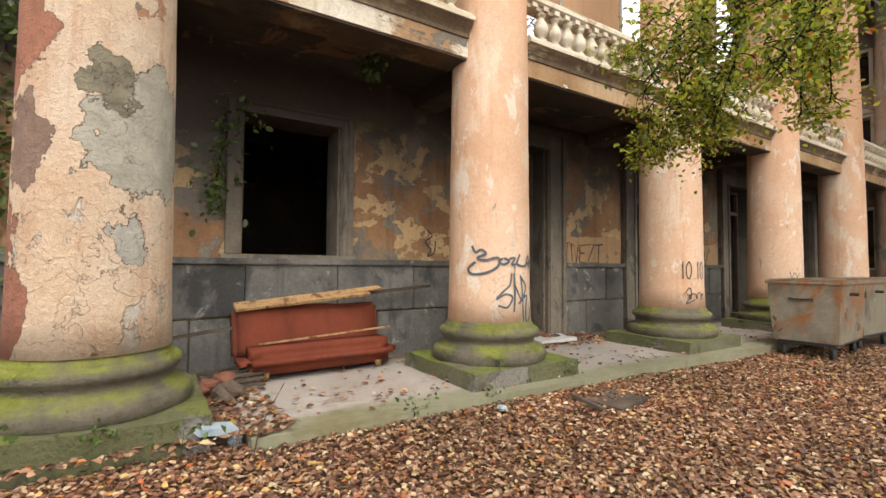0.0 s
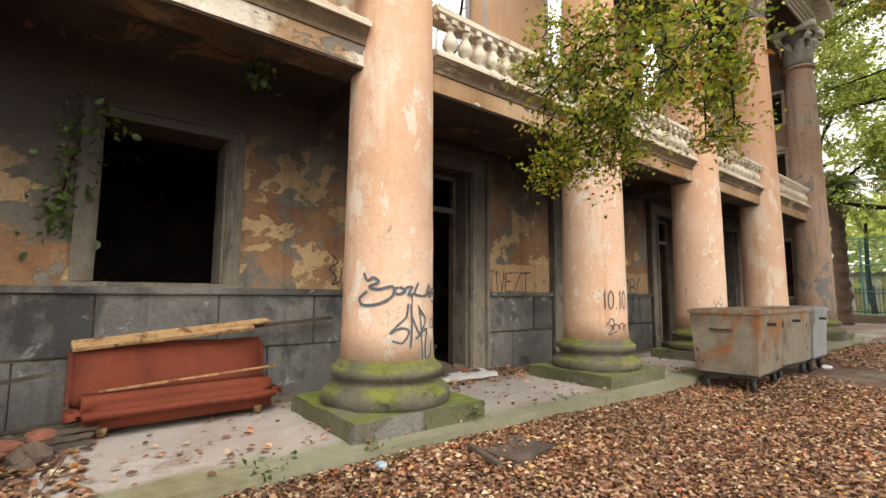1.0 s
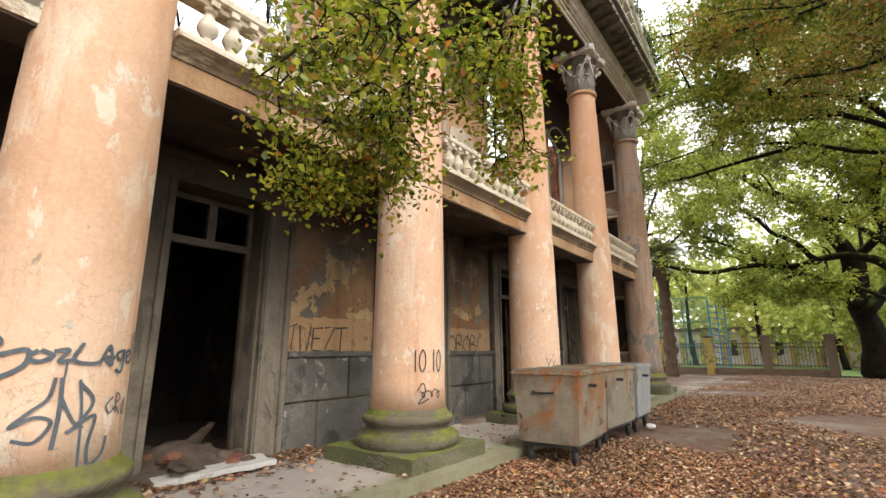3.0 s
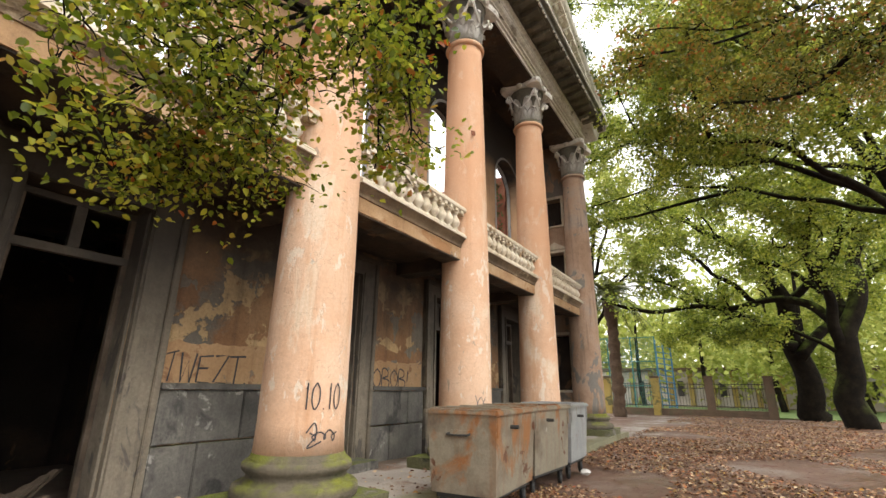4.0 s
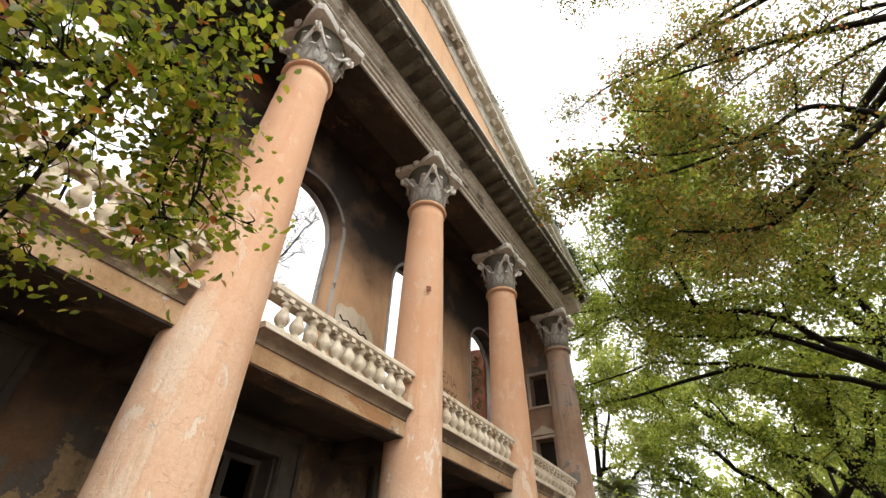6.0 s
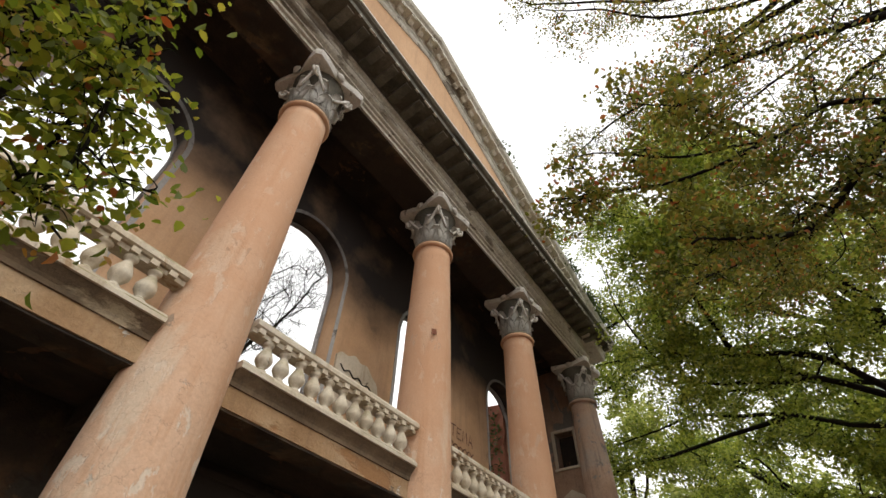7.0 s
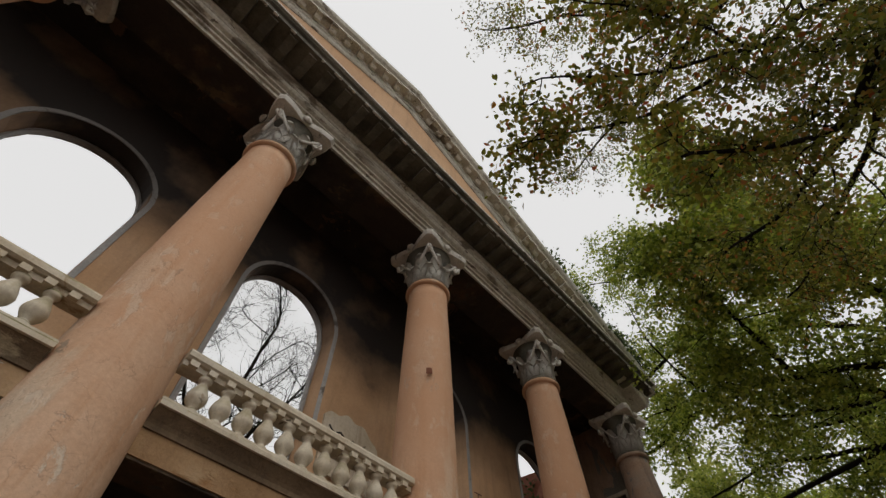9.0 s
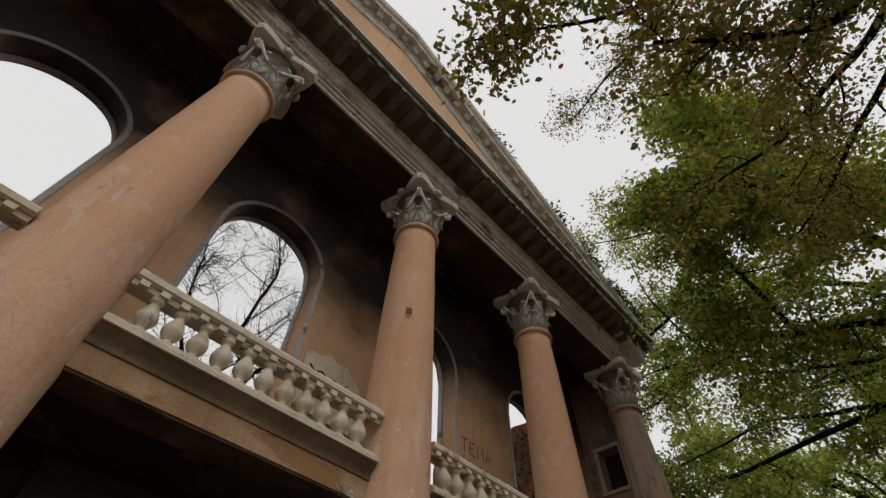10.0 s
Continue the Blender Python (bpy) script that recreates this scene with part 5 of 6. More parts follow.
chunk("crumpled_bag", 2.95, 3.42, 0.10, (0.075, 0.05, 0.025), PLASTIC, "crumpled pale plastic bag on the leaves", "litter", 5)
chunk("crumpled_bag", 12.9, 2.75, 0.06, (0.10, 0.07, 0.05), MARBLE, "crumpled white plastic bag beside the castors", "litter", 6)
plank((3.72, 2.85, 0.10), (3.78, 3.28, 0.13), 0.05, 0.04, DARK_WOOD, "short dark stick lying on the leaves", 51)
tagged(part("manhole_slab", worn_box(-0.3, 0.3, -0.22, 0.22, 0, 0.05, 0, 0.01, 2, 6), RUBBLE, None, "", False, pose(4.15, 3.05, 0.055, 0, 0, 10)), "dull brown stone slab half under leaves", "slab")

# ---- fallen leaves ----
rng = np.random.default_rng(11)


near = np.stack((rng.uniform(-2.5, 11, 125000), rng.uniform(0.2, 3.75, 125000), rng.uniform(0.005, 0.05, 125000)), 1)
near[:, 2] += 0.06 * np.clip((near[:, 1] - 2.2), 0, 1) * np.clip(1 - (near[:, 0] - 5) / 2.5, 0, 1)
near = near[rng.uniform(0, 1, len(near)) < np.clip(1.25 - np.clip(near[:, 0] - 7.5, 0, 9) * 0.22, 0.3, 1)]
fade = np.random.default_rng(21).uniform(0, 1, len(near))
near = near[fade < np.clip((near[:, 1] - 0.1) / 1.1, 0.2, 1) * np.clip((near[:, 0] + 2.7) / 1.2, 0.2, 1)]
near = near[~((near[:, 0] > 0.8) & (near[:, 1] > 3.58))]
tagged(leaves("fallen_leaves", near, 0.040, DEAD_LEAF, flat=0.72, fine=True, seed=3, curl=1.3), "deep litter of dry brown and orange fallen leaves", "leaves", kind="stuff")
far = np.stack((rng.uniform(8, 40, 110000), rng.uniform(-9, 3.6, 110000), rng.uniform(0.0, 0.05, 110000)), 1)
keep = np.array([noise.noise(Vector((p[0] * 0.28, p[1] * 0.45, 3.0))) + 0.2 > 0.0 for p in far]) & (rng.uniform(0, 1, len(far)) < np.clip(1.5 - far[:, 0] / 30, 0.25, 1))
tagged(leaves("fallen_leaves", far[keep], 0.065, DEAD_LEAF, flat=0.72, seed=4), "scattered fallen leaves on the yard", "leaves", kind="stuff")
yard_rng = np.random.default_rng(77)
yard = np.stack((yard_rng.uniform(-9, 10, 34000), 0.7 - np.abs(yard_rng.normal(0, 4.2, 34000)), yard_rng.uniform(0.0, 0.05, 34000)), 1)
tagged(leaves("fallen_leaves", yard, 0.06, DEAD_LEAF, flat=0.72, seed=6), "brown fallen leaves thinning out over the yard", "leaves", kind="stuff")
on_slab = np.stack((rng.uniform(0.8, 14, 600), 3.75 + np.abs(rng.normal(0, 1.1, 600)), np.full(600, FLOOR + 0.012)), 1)
on_slab = np.concatenate((on_slab[on_slab[:, 1] < 6.0], np.stack((rng.uniform(4.3, 7.2, 900), rng.normal(5.6, 0.25, 900).clip(5, 6.0), np.full(900, FLOOR + 0.015)), 1), np.stack((rng.uniform(-1.2, 1.05, 1500), rng.uniform(3.62, 5.0, 1500), np.full(1500, 0.19)), 1)))
tagged(leaves("fallen_leaves", on_slab, 0.06, DEAD_LEAF, flat=0.8, seed=5, fine=True), "dry leaves scattered over the pavement", "leaves", kind="stuff")


# ---- trees ----
def grow(bm, line, r0, r1, subs, length, rng, out, leaf_n, spread, droop=0.0, start=0.3, sides=8, depth=2):
    """One crooked limb along line with side branches; clumps of leaf places go to out."""
    pts = smooth_path(line, 6)
    span = (pts[-1] - pts[0]).length
    radii = [r0 + (r1 - r0) * (i / (len(pts) - 1)) ** 0.8 for i in range(len(pts))]
    shift = Vector((rng.uniform(0, 90), 0, 0))
    for i in range(1, len(pts) - 1):
        pts[i] = pts[i] + (0.3 * radii[i] + 0.028 * span) * noise.noise_vector(pts[i] * (2.2 / max(0.25, span) ** 0.6) + shift)
    tube(bm, pts, radii, sides)
    for k in range(subs):
        u = start + (1 - start) * (k + rng.random()) / subs
        i = min(int(u * (len(pts) - 1)), len(pts) - 2)
        p = pts[i]
        d = (pts[i + 1] - pts[i]).normalized()
        a = Vector((rng.gauss(0, 1), rng.gauss(0, 1), rng.gauss(0.2 - 0.6 * droop, 0.85))).normalized()
        w = (a * 0.9 + d * 0.6).normalized()
        L = length * rng.uniform(0.5, 1.25) * (1.15 - 0.5 * u)
        bend = Vector((rng.gauss(0, 1), rng.gauss(0, 1), rng.gauss(0.2, 0.8)))
        mid = p + w * L * 0.45 + bend * L * 0.13
        tip = p + w * L + bend * L * -0.10 + Vector((0, 0, -0.25 * droop * L))
        rr = max(radii[i] * 0.45, 0.006)
        if depth > 1:
            grow(bm, [p, mid, tip], min(rr, 0.09), rr * 0.2, max(3, int(subs * 0.8)), length * 0.5, rng, out, leaf_n, spread, droop, 0.25, 5, depth - 1)
        else:
            twig = smooth_path([p, mid, tip], 3)
            tube(bm, twig, [min(rr, 0.03) * (1 - 0.14 * j) for j in range(len(twig))], 4, False)
            clumps = 3 if leaf_n > 16 else 2
            for c in range(clumps if leaf_n else 0):
                q = mid.lerp(tip, (c + 0.4) / clumps + rng.uniform(-0.1, 0.15))
                q = q + Vector((rng.gauss(0, 1), rng.gauss(0, 1), rng.gauss(0, 1))) * spread * 0.55
                sp = spread * rng.uniform(0.4, 0.8)
                for j in range(int(leaf_n / clumps * rng.uniform(0.5, 1.5))):
                    out.append((rng.gauss(q.x, sp), rng.gauss(q.y, sp), rng.gauss(q.z, sp * 0.75)))


def tree(name, label, limbs, leaf_mat, leaf_size, seed, fine=False, droop=0.3, bark=None, group=""):
    """limbs: (line, r0, r1, side branches, their length, leaves a twig, spread)."""
    rng = random.Random(seed)
    t = thing(name, label, "tree", group=group)
    out = []
    for k, (line, r0, r1, subs, length, leaf_n, spread) in enumerate(limbs):
        bm = bmesh.new()
        grow(bm, line, r0, r1, subs, length, rng, out, leaf_n, spread, droop)
        part("trunk" if k == 0 else "limb", bm, bark or BARK, t, "", True)
    if out:
        leaves("crown", out, leaf_size, leaf_mat, t, flat=0.1, seed=seed, fine=fine, droop=0.2)
    return t


tree("broadleaf_tree", "overhanging tree with glossy green leaves turning red", [
    ([(5.0, -9.0, -0.1), (5.1, -8.0, 4.0), (5.3, -5.0, 6.6), (5.5, -2.4, 6.2)], 0.30, 0.12, 0, 1, 0, 0.1),
    ([(5.5, -2.4, 6.2), (5.65, -0.6, 5.4), (5.6, 0.8, 4.75), (5.45, 1.7, 4.35), (5.35, 2.3, 4.1)], 0.10, 0.03, 0, 1, 0, 0.1),
    ([(5.35, 2.3, 4.1), (5.40, 2.62, 3.5), (5.35, 2.75, 2.85)], 0.026, 0.006, 10, 0.60, 15, 0.12),
    ([(5.35, 2.3, 4.1), (4.85, 2.55, 3.6), (4.40, 2.7, 2.95)], 0.022, 0.006, 10, 0.62, 15, 0.12),
    ([(5.35, 2.3, 4.1), (4.6, 2.45, 3.85), (4.0, 2.6, 3.2)], 0.022, 0.006, 10, 0.62, 15, 0.12),
    ([(5.5, 1.5, 4.4), (5.65, 1.8, 3.8), (5.75, 2.0, 2.95)], 0.022, 0.006, 9, 0.44, 15, 0.12),
    ([(5.50, 1.4, 4.45), (5.65, 1.65, 3.8), (5.80, 1.75, 3.1)], 0.020, 0.006, 8, 0.40, 15, 0.11),
    ([(5.5, 1.5, 4.4), (5.35, 1.7, 3.9), (5.30, 1.8, 3.4)], 0.020, 0.006, 9, 0.52, 15, 0.12),
    ([(5.35, 2.3, 4.1), (4.95, 2.25, 3.5), (4.85, 2.35, 3.0)], 0.020, 0.006, 9, 0.56, 15, 0.12),
    ([(5.38, 2.6, 3.6), (4.95, 2.95, 3.1), (4.75, 3.1, 2.75)], 0.014, 0.005, 9, 0.46, 15, 0.11),
    ([(5.35, 2.3, 4.1), (4.9, 2.7, 4.1), (4.4, 2.95, 3.8)], 0.020, 0.006, 10, 0.60, 15, 0.12),
    ([(5.5, 1.6, 4.4), (5.0, 1.75, 4.3), (4.6, 1.9, 3.9)], 0.020, 0.006, 9, 0.56, 15, 0.12),
    ([(5.5, 1.5, 4.4), (4.7, 1.4, 3.7), (4.15, 1.4, 3.2), (3.9, 1.5, 2.95)], 0.020, 0.005, 8, 0.42, 12, 0.10),
], NEAR_LEAF, 0.044, 5, True, 0.5)
tree("broadleaf_tree", "tree branches reaching overhead with thinning reddish leaves", [
    ([(10.5, -9.5, -0.1), (10.4, -8.0, 4.0), (10.2, -5.5, 7.4), (10.2, -3.6, 7.4)], 0.2, 0.08, 0, 1, 0, 0.1),
    ([(10.3, -4.6, 7.4), (10.1, -3.4, 6.5), (9.95, -2.4, 5.95), (10.05, -1.9, 5.65), (10.2, -1.2, 5.25), (9.9, -0.7, 5.0), (9.3, -0.1, 4.75)], 0.085, 0.012, 14, 0.75, 34, 0.13),
    ([(9.97, -2.4, 5.95), (9.9, -1.9, 6.35), (9.6, -1.2, 5.95), (9.0, -0.4, 5.6), (8.35, 0.45, 5.4)], 0.040, 0.006, 11, 0.6, 26, 0.11),
    ([(9.6, -1.2, 5.95), (9.4, -0.3, 5.7), (9.0, 0.4, 5.5), (8.6, 0.85, 5.3)], 0.025, 0.006, 9, 0.5, 26, 0.11),
    ([(9.6, -1.2, 5.95), (8.8, -0.7, 5.7), (8.1, -0.15, 5.35)], 0.020, 0.005, 8, 0.45, 24, 0.11),
    ([(10.4, -3.4, 9.6), (10.2, -1.6, 10.6), (9.5, -0.5, 11.2), (9.0, 0.4, 11.8)], 0.04, 0.008, 8, 0.7, 22, 0.14),
    ([(10.2, -3.6, 7.4), (11.4, -2.2, 6.8), (11.8, -1.0, 6.4), (11.8, 0.0, 6.2)], 0.07, 0.012, 11, 1.1, 34, 0.14),
    ([(10.2, -3.6, 7.4), (12.4, -2.8, 7.6), (13.6, -1.6, 7.4), (14.2, -0.6, 7.2)], 0.08, 0.012, 11, 1.2, 34, 0.15),
    ([(10.2, -3.6, 7.4), (9.8, -2.6, 7.4), (9.5, -1.6, 7.3), (9.3, -0.6, 7.2)], 0.06, 0.012, 10, 1.0, 30, 0.14),
    ([(10.3, -4.4, 7.4), (11.6, -4.0, 7.4), (12.4, -3.2, 6.9), (12.8, -2.4, 6.5)], 0.06, 0.012, 11, 1.2, 34, 0.14),
    ([(10.2, -4.6, 7.4), (10.5, -3.2, 10.0), (9.9, -1.0, 12.0), (8.9, 0.6, 12.4)], 0.07, 0.012, 11, 1.2, 30, 0.16),
    ([(10.4, -3.4, 9.6), (12.0, -1.6, 11.6), (12.8, 0.2, 12.4), (13.0, 1.2, 12.4)], 0.06, 0.012, 11, 1.2, 30, 0.16),
    ([(10.5, -3.2, 10.0), (11.6, -2.6, 11.4), (12.4, -1.6, 12.2), (12.6, -0.6, 12.8)], 0.06, 0.012, 10, 1.3, 30, 0.16),
    ([(10.3, -5.0, 7.4), (11.8, -5.0, 8.6), (13.4, -4.6, 9.4), (14.8, -4.0, 9.6)], 0.06, 0.012, 12, 1.3, 34, 0.16),
    ([(10.2, -4.6, 7.4), (11.4, -3.9, 8.7), (12.8, -3.0, 9.5), (14.0, -2.2, 9.8)], 0.06, 0.012, 12, 1.3, 34, 0.16),
    ([(10.2, -4.2, 7.4), (10.6, -3.6, 8.4), (11.2, -2.6, 9.0), (11.8, -1.6, 9.3)], 0.05, 0.012, 12, 1.2, 34, 0.15),
], RED_LEAF, 0.045, 8, True, 0.25)
tree("broadleaf_tree", "light green tree standing past the end of the building", [
    ([(40.5, 9.5, -0.1), (40.2, 9.2, 5.0), (39.8, 8.8, 10.0), (39.6, 8.4, 15.0)], 0.36, 0.14, 0, 1, 0, 0.1),
    ([(40.2, 9.2, 6.0), (38.4, 7.2, 8.4), (37.0, 5.6, 9.6), (35.8, 4.6, 10.2)], 0.16, 0.03, 11, 2.2, 34, 0.34),
    ([(39.8, 8.8, 10.0), (38.2, 7.4, 12.6), (36.8, 6.4, 14.6), (35.6, 5.8, 16.0)], 0.15, 0.03, 11, 2.3, 34, 0.34),
    ([(39.6, 8.4, 15.0), (38.6, 7.4, 17.6), (37.6, 6.6, 19.6), (36.6, 6.2, 21.6)], 0.13, 0.03, 11, 2.3, 34, 0.34),
    ([(39.8, 8.8, 10.0), (41.0, 6.0, 11.6), (41.6, 3.6, 12.6), (41.6, 1.6, 13.2)], 0.15, 0.03, 11, 2.3, 34, 0.34),
    ([(40.2, 9.2, 6.0), (41.4, 11.6, 8.6), (41.8, 13.6, 10.4), (41.8, 15.4, 11.6)], 0.15, 0.03, 11, 2.3, 34, 0.34),
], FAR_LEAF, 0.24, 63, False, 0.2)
tree("broadleaf_tree", "tall tree with dense fresh green crown beside the portico", [
    ([(23.5, -6.5, -0.1), (23.2, -6.0, 4.0), (22.8, -5.0, 7.0), (22.6, -4.2, 10.5), (22.2, -3.0, 14.0)], 0.42, 0.12, 0, 1, 0, 0.1),
    ([(22.8, -5.0, 7.0), (21.0, -2.4, 9.0), (19.8, -0.2, 9.6), (18.6, 1.2, 9.4)], 0.15, 0.02, 12, 1.8, 51, 0.28),
    ([(22.8, -5.0, 7.5), (21.8, -2.0, 9.2), (20.6, 0.2, 10.2), (19.8, 1.2, 10.4)], 0.14, 0.02, 12, 1.8, 51, 0.28),
    ([(22.6, -4.2, 10.5), (20.5, -2.8, 12.5), (18.4, -1.4, 13.0), (16.8, -0.6, 12.8)], 0.13, 0.02, 12, 1.8, 51, 0.28),
    ([(22.2, -3.0, 14.0), (20.6, -3.0, 15.0), (18.8, -3.0, 15.4), (16.8, -2.8, 15.0)], 0.11, 0.02, 12, 1.9, 51, 0.28),
    ([(22.8, -5.0, 8.5), (20.4, -4.0, 9.2), (18.2, -3.2, 9.4), (16.0, -2.2, 9.4)], 0.13, 0.02, 12, 1.8, 51, 0.28),
    ([(22.8, -5.0, 8.5), (24.8, -2.0, 10.6), (26.0, 0.6, 11.4), (26.4, 2.2, 11.4)], 0.13, 0.02, 12, 1.9, 49, 0.28),
    ([(22.6, -4.2, 10.5), (22.6, -1.6, 12.4), (22.4, 0.6, 13.4), (21.8, 2.2, 13.8)], 0.12, 0.02, 12, 1.9, 51, 0.28),
    ([(22.2, -3.0, 14.0), (21.4, -0.8, 16.0), (20.6, 0.8, 17.2), (20.0, 1.8, 17.6)], 0.11, 0.02, 12, 1.9, 47, 0.3),
    ([(22.6, -4.2, 10.5), (23.6, 0.0, 12.0), (24.0, 3.0, 13.0), (24.0, 5.6, 13.2)], 0.12, 0.02, 12, 1.9, 49, 0.3),
    ([(22.2, -3.0, 14.0), (24.0, 0.2, 15.6), (25.0, 3.4, 16.6), (25.0, 6.2, 16.8)], 0.12, 0.02, 12, 2.0, 47, 0.3),
    ([(22.2, -3.0, 14.0), (23.0, -0.4, 17.4), (23.2, 2.4, 19.4), (23.0, 5.0, 20.4)], 0.11, 0.02, 12, 2.0, 47, 0.3),
    ([(22.8, -5.0, 7.0), (24.4, -1.0, 9.4), (25.4, 2.4, 10.4), (25.6, 5.4, 10.2)], 0.12, 0.02, 12, 1.9, 45, 0.3),
    ([(22.8, -5.0, 7.0), (19.6, -5.0, 8.6), (17.0, -4.2, 9.2), (15.0, -3.2, 9.0)], 0.13, 0.02, 12, 1.8, 49, 0.28),
    ([(23.6, 0.0, 12.0), (24.2, 3.4, 12.4), (24.5, 5.8, 12.2), (24.6, 7.8, 11.8)], 0.10, 0.02, 12, 1.9, 44, 0.3),
    ([(24.4, -1.0, 9.4), (24.8, 3.0, 9.2), (25.0, 5.4, 9.0), (25.2, 7.4, 8.6)], 0.10, 0.02, 12, 1.8, 41, 0.3),
    ([(24.0, 0.2, 15.6), (24.6, 4.0, 15.4), (24.8, 6.4, 15.2), (25.0, 8.4, 15.0)], 0.10, 0.02, 12, 1.9, 41, 0.3),
    ([(20.4, -4.0, 9.2), (18.0, -2.6, 10.8), (16.0, -1.4, 11.6), (14.6, -0.8, 11.6)], 0.10, 0.02, 12, 1.7, 66, 0.28),
    ([(18.4, -1.4, 13.0), (17.0, -1.2, 13.8), (15.8, -1.4, 14.2), (14.8, -1.6, 14.0)], 0.08, 0.02, 11, 1.6, 66, 0.28),
    ([(18.2, -3.2, 9.4), (16.6, -1.8, 9.8), (15.2, -0.8, 9.8), (14.2, -0.2, 9.4)], 0.08, 0.02, 11, 1.5, 66, 0.26),
    ([(19.8, -0.2, 9.6), (18.4, 0.0, 10.6), (17.2, 0.2, 11.2), (16.2, 0.4, 11.2)], 0.08, 0.02, 11, 1.5, 66, 0.26),
    ([(21.8, -2.0, 9.2), (21.0, 0.6, 9.4), (19.6, 1.8, 10.0), (18.3, 2.2, 11.2), (17.9, 2.3, 13.2)], 0.07, 0.01, 8, 1.0, 14, 0.2),
], TREE_LEAF, 0.115, 21, False, 0.2)
tree("old_tree", "old spreading tree with a dark leaning trunk and mossy limbs", [
    ([(32.4, -4.3, -0.1), (32.2, -4.1, 2.2), (32.2, -4.5, 4.2), (32.5, -5.2, 6.5), (32.6, -5.8, 9.0)], 0.66, 0.26, 0, 1, 0, 0.1),
    ([(32.2, -4.2, 3.0), (31.6, -4.0, 5.2), (30.2, -3.7, 7.2), (28.6, -2.8, 8.8), (27.6, -1.4, 10.0), (27.2, -0.2, 10.6)], 0.30, 0.05, 13, 2.2, 70, 0.30),
    ([(30.4, -3.8, 6.9), (29.2, -4.6, 8.4), (27.6, -5.6, 9.8), (26.2, -6.4, 11.6)], 0.20, 0.04, 11, 2.2, 66, 0.30),
    ([(32.3, -4.4, 4.6), (33.6, -2.6, 6.2), (34.0, -1.0, 6.2), (33.1, 2.5, 5.95), (31.8, 5.0, 6.0), (31.2, 6.4, 6.7)], 0.26, 0.08, 7, 1.2, 22, 0.24),
    ([(32.3, -4.5, 4.6), (32.6, -4.2, 8.2), (31.2, -2.9, 10.4), (30.4, -2.3, 12.5), (29.6, -1.4, 15.0)], 0.26, 0.05, 12, 2.3, 66, 0.30),
    ([(33.8, -1.2, 6.2), (33.4, 0.6, 8.0), (33.0, 2.4, 10.2), (32.6, 3.6, 12.6)], 0.16, 0.04, 11, 2.2, 62, 0.30),
    ([(32.4, -4.8, 5.4), (33.2, -3.0, 7.6), (33.4, -0.8, 9.2), (33.0, 1.0, 11.6)], 0.18, 0.04, 11, 2.2, 62, 0.30),
    ([(33.9, -1.4, 6.2), (33.0, 0.4, 5.2), (32.4, 1.6, 4.7), (32.0, 2.6, 4.4)], 0.10, 0.03, 9, 1.5, 54, 0.26),
    ([(32.2, -4.2, 3.2), (31.4, -2.4, 4.4), (31.0, -1.2, 4.6), (30.8, -0.2, 4.3)], 0.12, 0.03, 9, 1.6, 54, 0.26),
    ([(29.4, -3.2, 8.0), (27.4, -3.4, 8.6), (25.8, -3.2, 9.0), (24.4, -2.8, 9.4)], 0.14, 0.03, 11, 2.0, 62, 0.28),
], TREE_LEAF, 0.14, 41, False, 0.3)
tree("old_tree", "old dark-trunked tree behind the yard", [
    ([(38.4, -3.4, -0.1), (37.4, -2.9, 3.0), (35.8, -2.6, 6.0), (35.6, -2.0, 9.0)], 0.75, 0.35, 0, 1, 0, 0.1),
    ([(36.2, -2.8, 4.0), (36.6, -0.2, 6.0), (37.0, 2.4, 7.6), (37.0, 4.4, 9.0)], 0.30, 0.05, 11, 2.4, 61, 0.30),
    ([(35.6, -2.0, 9.0), (36.0, 1.0, 11.6), (36.4, 3.4, 13.4), (36.4, 5.4, 14.4)], 0.26, 0.05, 11, 2.6, 61, 0.32),
    ([(36.4, -2.9, 3.4), (37.2, -5.4, 6.0), (37.6, -7.6, 8.4), (38.0, -9.6, 10.0)], 0.34, 0.06, 11, 2.6, 61, 0.32),
    ([(35.8, -2.6, 6.0), (34.8, -4.8, 8.6), (34.2, -6.8, 10.8), (33.8, -8.0, 12.6)], 0.26, 0.05, 11, 2.6, 61, 0.32),
], TREE_LEAF, 0.18, 47, False, 0.3)
tree("bare_tree", "bare-branched tree behind the roofless building", [
    ([(11.2, 13.5, 0), (11.2, 13.2, 5.0), (11.3, 12.8, 9.0), (11.6, 12.4, 13.5), (11.2, 12.2, 17.0)], 0.16, 0.02, 34, 3.0, 0, 0.1),
    ([(11.3, 12.9, 8.0), (13.0, 12.4, 11.5), (14.2, 12.2, 15.0)], 0.09, 0.015, 28, 2.6, 0, 0.1),
    ([(11.2, 12.9, 8.5), (9.8, 12.6, 11.6), (9.0, 12.4, 15.0)], 0.08, 0.015, 28, 2.6, 0, 0.1),
], TREE_LEAF, 0.1, 55, False, -0.4)
tree("bare_tree", "thin bare tree behind the roofless building", [
    ([(7.2, 12.0, 0), (7.0, 12.0, 5.0), (6.8, 11.8, 9.6), (6.4, 11.6, 10.6)], 0.10, 0.012, 8, 1.3, 0, 0.1),
], TREE_LEAF, 0.1, 57, False, -0.4)

